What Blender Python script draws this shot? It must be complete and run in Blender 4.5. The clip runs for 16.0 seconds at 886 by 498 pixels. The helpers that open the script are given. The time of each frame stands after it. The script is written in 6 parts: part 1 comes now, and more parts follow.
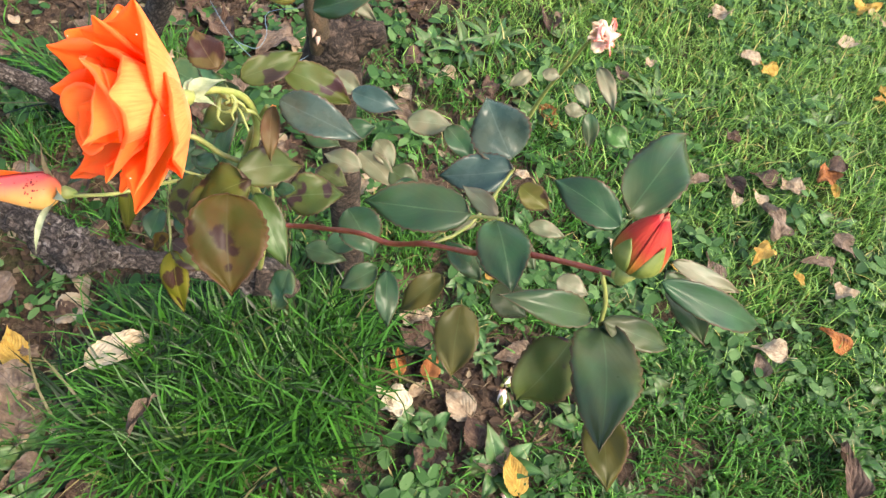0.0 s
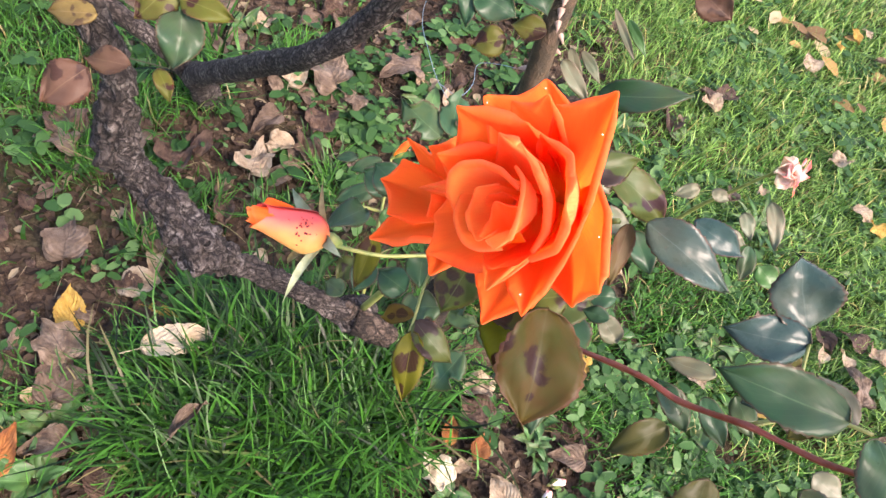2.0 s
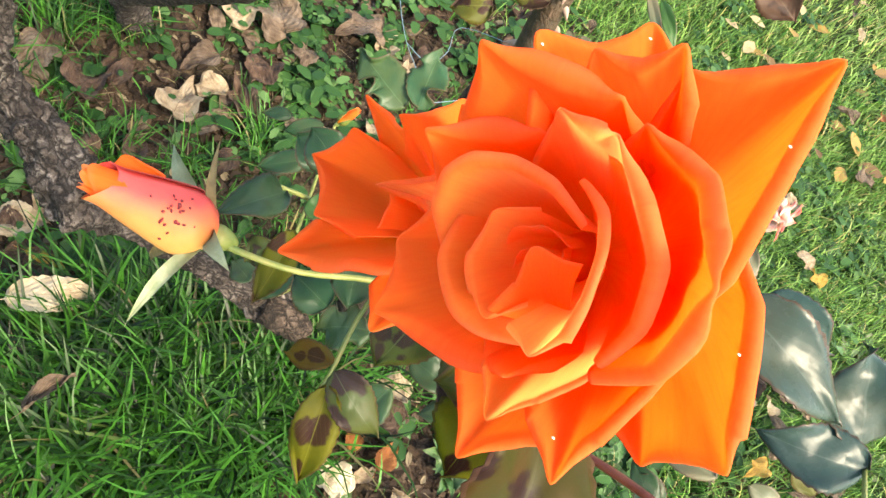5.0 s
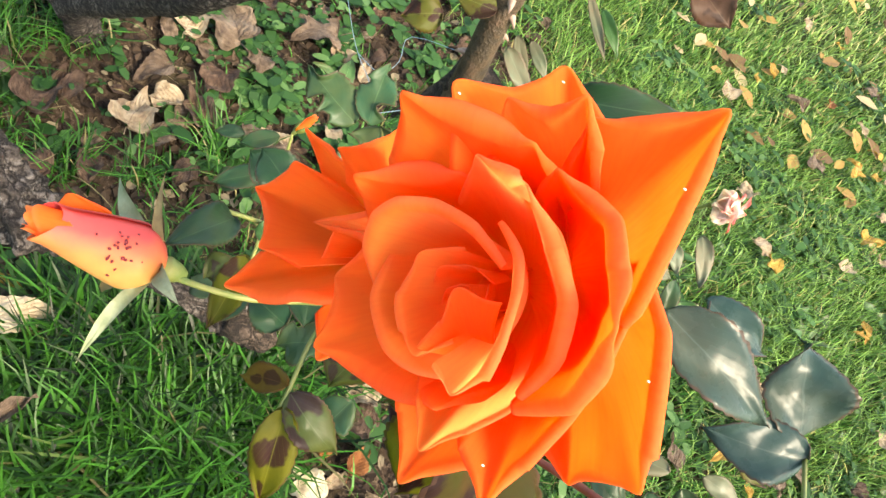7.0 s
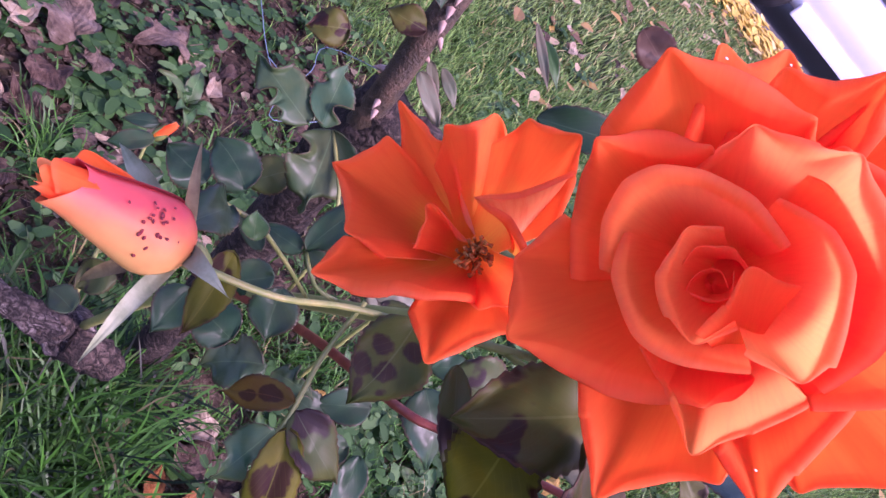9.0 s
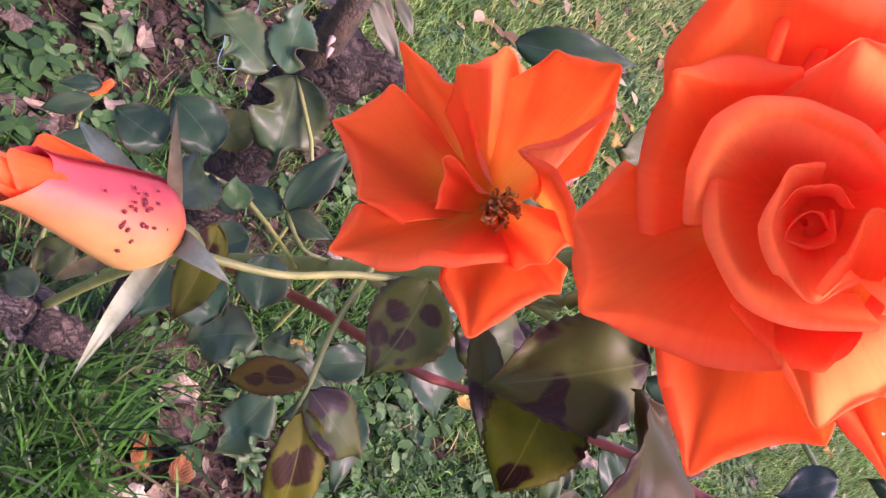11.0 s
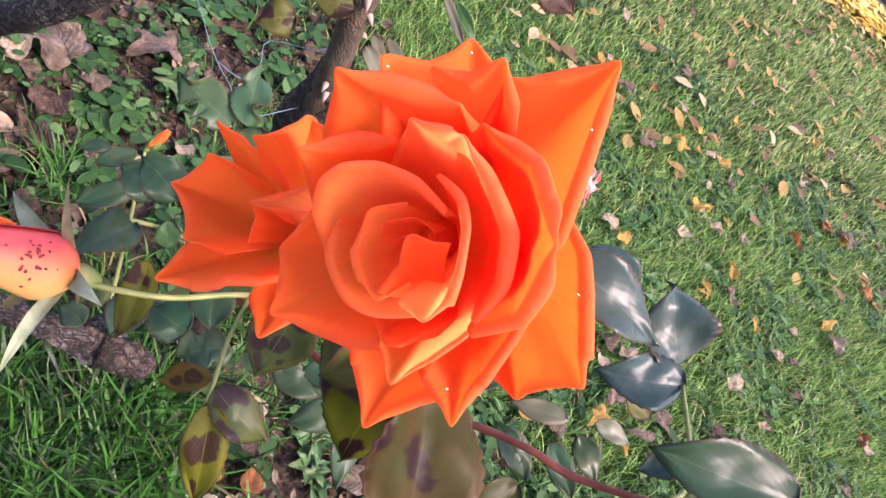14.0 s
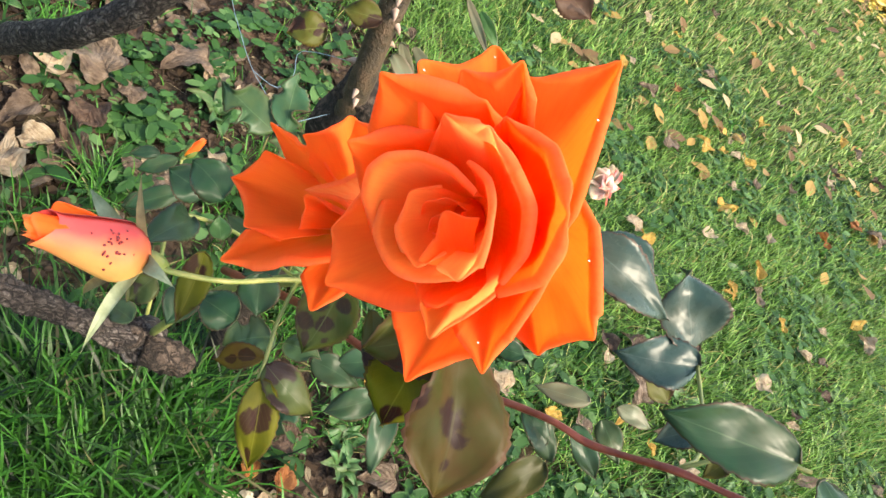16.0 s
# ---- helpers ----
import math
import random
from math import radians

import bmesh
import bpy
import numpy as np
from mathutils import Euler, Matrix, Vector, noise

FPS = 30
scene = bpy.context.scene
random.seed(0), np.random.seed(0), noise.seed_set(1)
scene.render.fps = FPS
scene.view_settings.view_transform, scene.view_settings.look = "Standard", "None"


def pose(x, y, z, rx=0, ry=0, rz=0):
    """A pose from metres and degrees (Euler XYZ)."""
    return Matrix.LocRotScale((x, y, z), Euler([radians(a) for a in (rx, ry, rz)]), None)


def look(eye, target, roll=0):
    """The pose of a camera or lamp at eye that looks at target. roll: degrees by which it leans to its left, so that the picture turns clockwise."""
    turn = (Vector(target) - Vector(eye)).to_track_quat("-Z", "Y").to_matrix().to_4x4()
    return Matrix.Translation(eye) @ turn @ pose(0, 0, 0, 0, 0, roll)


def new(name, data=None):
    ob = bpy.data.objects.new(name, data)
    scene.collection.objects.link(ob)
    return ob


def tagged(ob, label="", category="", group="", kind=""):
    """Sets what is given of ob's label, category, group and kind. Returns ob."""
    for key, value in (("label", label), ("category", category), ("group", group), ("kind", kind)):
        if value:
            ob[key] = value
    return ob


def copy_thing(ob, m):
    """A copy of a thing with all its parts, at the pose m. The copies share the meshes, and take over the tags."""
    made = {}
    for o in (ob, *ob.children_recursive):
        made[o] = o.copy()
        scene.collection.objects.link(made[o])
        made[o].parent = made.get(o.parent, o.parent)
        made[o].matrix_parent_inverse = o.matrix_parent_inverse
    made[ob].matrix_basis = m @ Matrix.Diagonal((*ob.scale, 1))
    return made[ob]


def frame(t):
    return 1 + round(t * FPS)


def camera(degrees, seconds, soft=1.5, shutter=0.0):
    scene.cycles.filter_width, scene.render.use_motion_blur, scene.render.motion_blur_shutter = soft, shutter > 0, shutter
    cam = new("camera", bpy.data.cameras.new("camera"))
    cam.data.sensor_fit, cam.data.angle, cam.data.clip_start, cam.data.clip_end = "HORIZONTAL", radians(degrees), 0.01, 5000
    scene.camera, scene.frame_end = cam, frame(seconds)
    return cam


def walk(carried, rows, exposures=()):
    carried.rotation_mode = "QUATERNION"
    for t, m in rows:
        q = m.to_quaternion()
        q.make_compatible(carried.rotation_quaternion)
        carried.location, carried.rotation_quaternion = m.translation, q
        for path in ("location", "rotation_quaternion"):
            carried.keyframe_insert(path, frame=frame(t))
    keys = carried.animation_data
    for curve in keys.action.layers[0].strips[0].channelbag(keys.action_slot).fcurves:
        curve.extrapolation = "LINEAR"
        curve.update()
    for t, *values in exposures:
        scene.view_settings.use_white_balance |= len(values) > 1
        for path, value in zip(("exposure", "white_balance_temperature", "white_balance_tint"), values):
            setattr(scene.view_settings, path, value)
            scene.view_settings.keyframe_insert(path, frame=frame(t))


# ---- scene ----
cam = camera(63.0, 16.0)
PATH = [
    (0, (0.078, 0.188, 1.578), (0.016, 1.235, -0.125), 15.0),
    (0.5, (0.05, 0.177, 1.578), (-0.017, 1.243, -0.113), 15.7),
    (1, (-0.002, 0.177, 1.577), (-0.089, 1.315, -0.065), 18.8),
    (1.5, (-0.061, 0.185, 1.561), (-0.191, 1.319, -0.081), 22.7),
    (2, (-0.117, 0.198, 1.503), (-0.249, 1.32, -0.147), 28.0),
    (2.5, (-0.16, 0.229, 1.433), (-0.215, 1.374, -0.205), 35.9),
    (3, (-0.168, 0.25, 1.405), (-0.183, 1.449, -0.196), 39.5),
    (3.5, (-0.167, 0.274, 1.383), (-0.124, 1.468, -0.221), 42.8),
    (6, (-0.138, 0.294, 1.381), (-0.067, 1.487, -0.223), 45.2),
    (6.5, (-0.144, 0.292, 1.393), (-0.037, 1.505, -0.194), 45.1),
    (7, (-0.147, 0.298, 1.396), (-0.019, 1.525, -0.177), 44.6),
    (7.5, (-0.163, 0.296, 1.369), (0.149, 1.656, -0.064), 50.6),
    (8, (-0.18, 0.295, 1.359), (0.253, 1.793, 0.107), 54.3),
    (8.5, (-0.193, 0.268, 1.34), (0.22, 1.777, 0.094), 55.1),
    (11, (-0.216, 0.285, 1.299), (0.431, 1.7, 0.043), 54.6),
    (11.5, (-0.199, 0.295, 1.319), (0.422, 1.706, 0.045), 53.4),
    (12, (-0.183, 0.302, 1.328), (0.416, 1.707, 0.038), 52.9),
    (12.5, (-0.169, 0.309, 1.328), (0.427, 1.673, -0.007), 52.6),
    (13, (-0.161, 0.304, 1.341), (0.397, 1.632, -0.046), 51.4),
    (13.5, (-0.155, 0.288, 1.374), (0.306, 1.655, -0.011), 47.8),
    (14, (-0.158, 0.268, 1.396), (0.264, 1.649, 0.011), 46.4),
    (14.5, (-0.151, 0.26, 1.4), (0.272, 1.643, 0.018), 45.8),
    (15, (-0.155, 0.257, 1.406), (0.252, 1.64, 0.021), 45.1),
    (15.5, (-0.163, 0.253, 1.408), (0.232, 1.634, 0.016), 45.3),
    (16, (-0.161, 0.239, 1.413), (0.195, 1.611, 0.003), 44.0),
]

EXPOSURES = [
    (0, 2.35, 7100, 15), (1.5, 2.35, 7000, 20), (2.3, 2.5, 6700, 27), (2.8, 2.52, 7600, 9), (6.0, 2.48, 7500, 8), (7.5, 2.35, 7600, 8), (7.85, 2.2, 5600, 61), (8.6, 1.8, 5600, 77),
    (10.8, 2.08, 6500, 63), (11.5, 2.1, 5800, 82), (12.3, 2.02, 5750, 92), (13.2, 1.97, 5800, 90), (13.5, 2.05, 5500, 72), (13.7, 2.12, 5800, 62), (14.0, 2.2, 6400, 38), (14.3, 2.28, 7200, 10), (16, 2.28, 7200, 9),
]
walk(cam, [(t, look(eye, target, roll)) for t, eye, target, roll in PATH], EXPOSURES)

# ---- light ----
SUN_ELEVATION, SUN_AZIMUTH = 47.0, 104.0  # degrees; azimuth from +y towards +x
world = bpy.data.worlds.new("sky")
scene.world = world
world.use_nodes = True
wn = world.node_tree
sky = wn.nodes.new("ShaderNodeTexSky")
sky.sky_type, sky.sun_disc = "NISHITA", False
sky.sun_elevation, sky.sun_rotation = radians(SUN_ELEVATION), radians(SUN_AZIMUTH)
sky.dust_density, sky.air_density = 2.0, 1.0
background = wn.nodes["Background"]
wn.links.new(sky.outputs["Color"], background.inputs["Color"])
background.inputs["Strength"].default_value = 0.15
sun_data = bpy.data.lights.new("sun", "SUN")
sun_data.energy, sun_data.angle, sun_data.color = 2.1, radians(20), (1.0, 0.9, 0.76)
sun = new("sun", sun_data)
az, el = radians(SUN_AZIMUTH), radians(SUN_ELEVATION)
sun.matrix_world = look((math.sin(az) * math.cos(el) * 30, math.cos(az) * math.cos(el) * 30, math.sin(el) * 30), (0, 0, 0))


# ---- materials ----
class Nodes:
    """A node material with a Principled shader, and short calls to fill it."""

    def __init__(self, name, rough=0.6, spec=0.5):
        self.mat = bpy.data.materials.new(name)
        self.mat.use_nodes = True
        self.tree = self.mat.node_tree
        self.bsdf = self.tree.nodes["Principled BSDF"]
        self.out = self.tree.nodes["Material Output"]
        self.bsdf.inputs["Roughness"].default_value = rough
        self.bsdf.inputs["Specular IOR Level"].default_value = spec

    def add(self, kind, **props):
        node = self.tree.nodes.new(kind)
        for key, value in props.items():
            if key == "blend":
                node.blend_type = value
            elif key == "operation":
                node.operation = value
            elif key == "data_type":
                node.data_type = value
            elif key == "feature":
                node.feature = value
        return node

    def link(self, a, b):
        self.tree.links.new(a, b)

    def coords(self, which="Object"):
        return self.add("ShaderNodeTexCoord").outputs[which]

    def noise(self, vector, scale, detail=4.0, rough=0.6):
        n = self.add("ShaderNodeTexNoise")
        n.inputs["Scale"].default_value, n.inputs["Detail"].default_value, n.inputs["Roughness"].default_value = scale, detail, rough
        if vector is not None:
            self.link(vector, n.inputs["Vector"])
        return n.outputs["Fac"]

    def ramp(self, fac, stops):
        r = self.add("ShaderNodeValToRGB")
        els = r.color_ramp.elements
        while len(els) < len(stops):
            els.new(0.5)
        for e, (pos, col) in zip(els, stops):
            e.position = pos
            e.color = (*col, 1) if len(col) == 3 else col
        self.link(fac, r.inputs["Fac"])
        return r.outputs["Color"]

    def mix(self, fac, a, b, blend="MIX"):
        m = self.add("ShaderNodeMix", data_type="RGBA", blend=blend)
        for value, socket in ((fac, m.inputs["Factor"]), (a, m.inputs["A"]), (b, m.inputs["B"])):
            socket = [s for s in m.inputs if s.name == socket.name and s.type == ("VALUE" if value is fac and socket.name == "Factor" else "RGBA")][0]
            if hasattr(value, "is_linked"):
                self.link(value, socket)
            elif isinstance(value, (int, float)):
                socket.default_value = value
            else:
                socket.default_value = (*value, 1)
        return [s for s in m.outputs if s.type == "RGBA"][0]

    def math(self, operation, a, b=0.0):
        m = self.add("ShaderNodeMath", operation=operation)
        for value, socket in ((a, m.inputs[0]), (b, m.inputs[1])):
            if hasattr(value, "is_linked"):
                self.link(value, socket)
            else:
                socket.default_value = value
        return m.outputs[0]

    def uv(self):
        s = self.add("ShaderNodeSeparateXYZ")
        self.link(self.coords("UV"), s.inputs[0])
        return s.outputs["X"], s.outputs["Y"]

    def bump(self, height, strength=0.3, distance=0.002):
        b = self.add("ShaderNodeBump")
        b.inputs["Strength"].default_value, b.inputs["Distance"].default_value = strength, distance
        self.link(height, b.inputs["Height"])
        self.link(b.outputs["Normal"], self.bsdf.inputs["Normal"])

    def color(self, c):
        if hasattr(c, "is_linked"):
            self.link(c, self.bsdf.inputs["Base Color"])
        else:
            self.bsdf.inputs["Base Color"].default_value = (*c, 1)

    def thin(self, c, amount):
        """Lets light through, as a petal or leaf does."""
        t = self.add("ShaderNodeBsdfTranslucent")
        if hasattr(c, "is_linked"):
            self.link(c, t.inputs["Color"])
        else:
            t.inputs["Color"].default_value = (*c, 1)
        m = self.add("ShaderNodeMixShader")
        m.inputs[0].default_value = amount
        self.link(self.bsdf.outputs[0], m.inputs[1])
        self.link(t.outputs[0], m.inputs[2])
        self.link(m.outputs[0], self.out.inputs["Surface"])

    def random(self):
        return self.add("ShaderNodeObjectInfo").outputs["Random"]

    def island(self):
        return self.add("ShaderNodeNewGeometry").outputs["Random Per Island"]


def petal_material(name, root, body, rim, thin, reach=0.42, glow=0.0):
    n = Nodes(name, 0.62, 0.12)
    u, v = n.uv()
    streak = n.add("ShaderNodeCombineXYZ")
    n.link(n.math("MULTIPLY", u, 60.0), streak.inputs[0])
    n.link(n.math("MULTIPLY", v, 4.0), streak.inputs[1])
    n.link(n.math("MULTIPLY", n.random(), 40.0), streak.inputs[2])
    fibre = n.noise(streak.outputs[0], 1.0, 3.0)
    cloud = n.noise(n.coords(), 60.0, 3.0)
    along = n.math("ADD", v, n.math("MULTIPLY", n.math("SUBTRACT", cloud, 0.5), 0.35))
    c = n.ramp(along, [(0.1, root), (reach, body), (0.82, body), (1.0, rim)])
    deep = tuple(a * b for a, b in zip(rim, (0.93, 0.72, 0.7)))
    c = n.mix(n.ramp(fibre, [(0.42, (0, 0, 0)), (0.7, (0.5, 0.5, 0.5))]), c, deep)
    c = n.mix(n.ramp(v, [(0.945, (0, 0, 0)), (0.975, (0.3, 0.3, 0.3))]), c, n.mix(cloud, c, (0.97, 0.50, 0.28)))
    n.color(c)
    fold = n.add("ShaderNodeCombineXYZ")
    n.link(n.math("MULTIPLY", u, 11.0), fold.inputs[0])
    n.link(n.math("MULTIPLY", v, 1.8), fold.inputs[1])
    n.link(n.math("MULTIPLY", n.random(), 30.0), fold.inputs[2])
    pleat = n.math("MULTIPLY", n.noise(fold.outputs[0], 1.0, 2.0), 3.0)
    n.bump(n.math("ADD", pleat, n.math("ADD", fibre, n.noise(n.coords(), 250.0, 2.0))), 0.3, 0.0008)
    n.bsdf.inputs["Sheen Weight"].default_value = 0.05
    n.bsdf.inputs["Sheen Tint"].default_value = (1.0, 0.7, 0.5, 1)
    n.thin(n.mix(glow, c, (0.98, 0.44, 0.16)), thin)
    return n.mat


def leaf_material(name, face, vein, edge, spot=None, spots=0.0, rough=0.32, thin=0.14, shine=0.45, patches=(), vary=0.2):
    n = Nodes(name, rough, shine)
    u, v = n.uv()
    obj = n.coords()
    shift = n.add("ShaderNodeVectorMath", operation="ADD")
    n.link(obj, shift.inputs[0])
    rnd = n.add("ShaderNodeCombineXYZ")
    n.link(n.math("MULTIPLY", n.random(), 7.0), rnd.inputs[0])
    n.link(rnd.outputs[0], shift.inputs[1])
    where = shift.outputs[0]
    across = n.math("ABSOLUTE", n.math("SUBTRACT", u, 0.5))
    # side veins run forward from the midrib
    phase = n.math("SUBTRACT", n.math("MULTIPLY", v, 9.0), n.math("MULTIPLY", across, 9.0))
    near = n.math("ABSOLUTE", n.math("SUBTRACT", n.math("FRACT", phase), 0.5))
    side = n.math("MULTIPLY", n.math("LESS_THAN", near, 0.04), 0.12)
    rib = n.math("MULTIPLY", n.math("LESS_THAN", across, 0.013), 0.55)
    veins = n.math("MAXIMUM", side, rib)
    blotch = n.noise(where, 45.0, 5.0)
    base = n.mix(n.ramp(blotch, [(0.35, (0, 0, 0)), (0.7, (1, 1, 1))]), face, edge)
    rimness = n.math("GREATER_THAN", n.math("ADD", n.math("MULTIPLY", across, 2.0), n.math("MULTIPLY", blotch, 0.5)), 1.08)
    base = n.mix(n.math("MULTIPLY", rimness, 0.5), base, edge)
    tired = n.ramp(n.math("ADD", n.math("MULTIPLY", n.noise(where, 24.0, 3.0), 0.8), n.math("MULTIPLY", n.random(), 0.3)), [(0.5, (0, 0, 0)), (0.78, (0.4, 0.4, 0.4))])
    base = n.mix(tired, base, (0.070, 0.050, 0.014))
    if spots:
        patch = n.noise(where, 50.0, 2.5, 0.45)
        base = n.mix(n.ramp(patch, [(1.0 - spots, (0, 0, 0)), (1.035 - spots, (1, 1, 1))]), base, spot)
    for pu, pv, reach in patches:
        du = n.math("MULTIPLY", n.math("SUBTRACT", u, pu), 0.62)
        dv = n.math("SUBTRACT", v, pv)
        far = n.math("SQRT", n.math("ADD", n.math("MULTIPLY", du, du), n.math("MULTIPLY", dv, dv)))
        far = n.math("ADD", far, n.math("MULTIPLY", n.math("SUBTRACT", n.noise(where, 130.0, 3.0), 0.5), 0.16))
        base = n.mix(n.ramp(far, [(reach - 0.012, (0.92, 0.92, 0.92)), (reach + 0.02, (0, 0, 0))]), base, spot)
    rim_line = n.math("GREATER_THAN", n.math("ADD", across, n.math("MULTIPLY", blotch, 0.05)), 0.495)
    base = n.mix(n.math("MULTIPLY", rim_line, 0.65), base, (0.07, 0.034, 0.022))
    c = n.mix(veins, base, vein)
    hue = n.mix(n.math("MULTIPLY", n.random(), vary), c, (0.028, 0.052, 0.020))
    n.color(hue)
    n.link(n.math("ADD", n.math("MULTIPLY", n.noise(where, 120.0), 0.3), rough - 0.15), n.bsdf.inputs["Roughness"])
    quilt = n.math("ADD", n.math("MULTIPLY", near, 0.6), n.math("MULTIPLY", n.noise(where, 300.0, 2.0), 0.5))
    n.bump(quilt, 0.13, 0.0006)
    n.thin(hue, thin)
    return n.mat


LEAF = {
    "green": leaf_material("rose leaf green", (0.016, 0.050, 0.020), (0.05, 0.090, 0.042), (0.021, 0.040, 0.022), rough=0.34, shine=0.14),
    "bright": leaf_material("rose leaf fresh", (0.030, 0.090, 0.015), (0.08, 0.14, 0.05), (0.030, 0.07, 0.017), rough=0.42, shine=0.26),
    "spotted": leaf_material("rose leaf with black spot", (0.034, 0.062, 0.015), (0.07, 0.09, 0.04), (0.050, 0.056, 0.012), (0.026, 0.011, 0.013), 0.44, rough=0.42, thin=0.2, shine=0.14),
    "pale": leaf_material("rose leaf mildewed", (0.085, 0.105, 0.058), (0.13, 0.14, 0.085), (0.11, 0.09, 0.05), rough=0.5, shine=0.3),
    "olive": leaf_material("rose leaf olive", (0.060, 0.072, 0.010), (0.10, 0.11, 0.03), (0.065, 0.052, 0.010), (0.030, 0.012, 0.009), 0.44, rough=0.48, thin=0.2, shine=0.12),
    "darkolive": leaf_material("rose leaf dark olive", (0.030, 0.033, 0.007), (0.05, 0.055, 0.018), (0.040, 0.034, 0.006), (0.034, 0.010, 0.010), 0.32, rough=0.42, shine=0.12),
    "lime": leaf_material("rose leaf yellow-green with brown patches", (0.125, 0.120, 0.006), (0.17, 0.165, 0.02), (0.075, 0.085, 0.006), (0.034, 0.010, 0.007), 0.42, rough=0.5, thin=0.45, shine=0.1),
    "bigbrown": leaf_material("rose leaf turning brown", (0.020, 0.024, 0.003), (0.042, 0.036, 0.013), (0.036, 0.015, 0.004), (0.014, 0.004, 0.005), 0.0, rough=0.45, thin=0.16, shine=0.08, patches=((0.54, 0.48, 0.085), (0.44, 0.58, 0.05), (0.60, 0.40, 0.05), (0.50, 0.74, 0.045), (0.97, 0.35, 0.07)), vary=0.05),
    # the sky's reflection is mixed into this blue-grey base colour
    "dusky": leaf_material("rose leaf with sky sheen in its colour", (0.024, 0.050, 0.042), (0.065, 0.090, 0.075), (0.030, 0.050, 0.044), rough=0.28, shine=0.13, vary=0.1),
    # base colour raised to stand for sun shining through the blade
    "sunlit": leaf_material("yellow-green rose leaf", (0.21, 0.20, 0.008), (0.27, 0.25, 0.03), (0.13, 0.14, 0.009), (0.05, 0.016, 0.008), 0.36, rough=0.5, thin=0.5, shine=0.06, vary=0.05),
    "blackspot": leaf_material("rose leaf with round black spots", (0.052, 0.072, 0.012), (0.09, 0.11, 0.04), (0.060, 0.058, 0.012), (0.028, 0.011, 0.011), 0.0, rough=0.45, thin=0.22, shine=0.12, patches=((0.30, 0.26, 0.09), (0.70, 0.38, 0.08), (0.45, 0.58, 0.09), (0.82, 0.64, 0.10), (0.72, 0.85, 0.11), (0.22, 0.75, 0.05))),
    "banded": leaf_material("yellow rose leaf with a dark band", (0.135, 0.125, 0.007), (0.17, 0.165, 0.02), (0.085, 0.090, 0.007), (0.034, 0.010, 0.007), 0.0, rough=0.5, thin=0.42, shine=0.12, patches=((0.42, 0.42, 0.15), (0.70, 0.45, 0.12), (0.66, 0.86, 0.10))),
    "russet": leaf_material("russet rose leaf with a yellow margin", (0.16, 0.10, 0.012), (0.14, 0.06, 0.02), (0.12, 0.05, 0.010), (0.050, 0.014, 0.007), 0.0, rough=0.5, thin=0.3, shine=0.12, patches=((0.55, 0.30, 0.16), (0.40, 0.62, 0.12))),
    "brown": leaf_material("rose leaf brown olive", (0.065, 0.05, 0.015), (0.10, 0.075, 0.035), (0.06, 0.03, 0.012), (0.034, 0.013, 0.011), 0.42, rough=0.5, thin=0.22, shine=0.12),
    "yellow": leaf_material("rose leaf yellowed", (0.22, 0.18, 0.012), (0.25, 0.21, 0.045), (0.12, 0.12, 0.014), (0.05, 0.014, 0.007), 0.46, rough=0.5, thin=0.4, shine=0.16),
    "yellowbrown": leaf_material("rose leaf ochre", (0.19, 0.13, 0.035), (0.19, 0.13, 0.06), (0.10, 0.055, 0.02), (0.06, 0.03, 0.014), 0.38, rough=0.55, thin=0.3, shine=0.2),
    "redbrown": leaf_material("rose leaf russet", (0.085, 0.045, 0.028), (0.11, 0.065, 0.036), (0.06, 0.025, 0.014), (0.034, 0.014, 0.010), 0.42, rough=0.55, thin=0.25, shine=0.2),
    "eaten": leaf_material("rose leaf insect eaten", (0.020, 0.062, 0.028), (0.07, 0.12, 0.05), (0.045, 0.07, 0.022), rough=0.4, shine=0.2),
}

PETAL = petal_material("orange petal", (0.97, 0.55, 0.04), (0.97, 0.262, 0.046), (0.97, 0.232, 0.052), 0.76, 0.42, 0.4)
PETAL_INNER = petal_material("thin inner petal", (0.97, 0.40, 0.05), (0.97, 0.252, 0.044), (0.97, 0.225, 0.050), 0.68, 0.42, 0.35)
PETAL_OLD = petal_material("overblown petal", (0.95, 0.55, 0.04), (0.97, 0.265, 0.046), (0.97, 0.235, 0.052), 0.74, 0.5, 0.35)
PETAL_BACK = petal_material("petal underside", (0.96, 0.78, 0.42), (0.96, 0.40, 0.13), (0.97, 0.22, 0.05), 0.62, 0.62, 0.25)
PINK_PETAL = petal_material("pale pink petal", (0.85, 0.72, 0.45), (0.88, 0.66, 0.52), (0.80, 0.16, 0.14), 0.35)


def plain(name, stops, scale, rough=0.7, bump=0.4, depth=0.002, detail=6.0, spec=0.3):
    n = Nodes(name, rough, spec)
    where = n.coords()
    f = n.noise(where, scale, detail, 0.65)
    n.color(n.ramp(f, stops))
    n.bump(n.math("ADD", f, n.noise(where, scale * 6, 3.0)), bump, depth)
    return n.mat


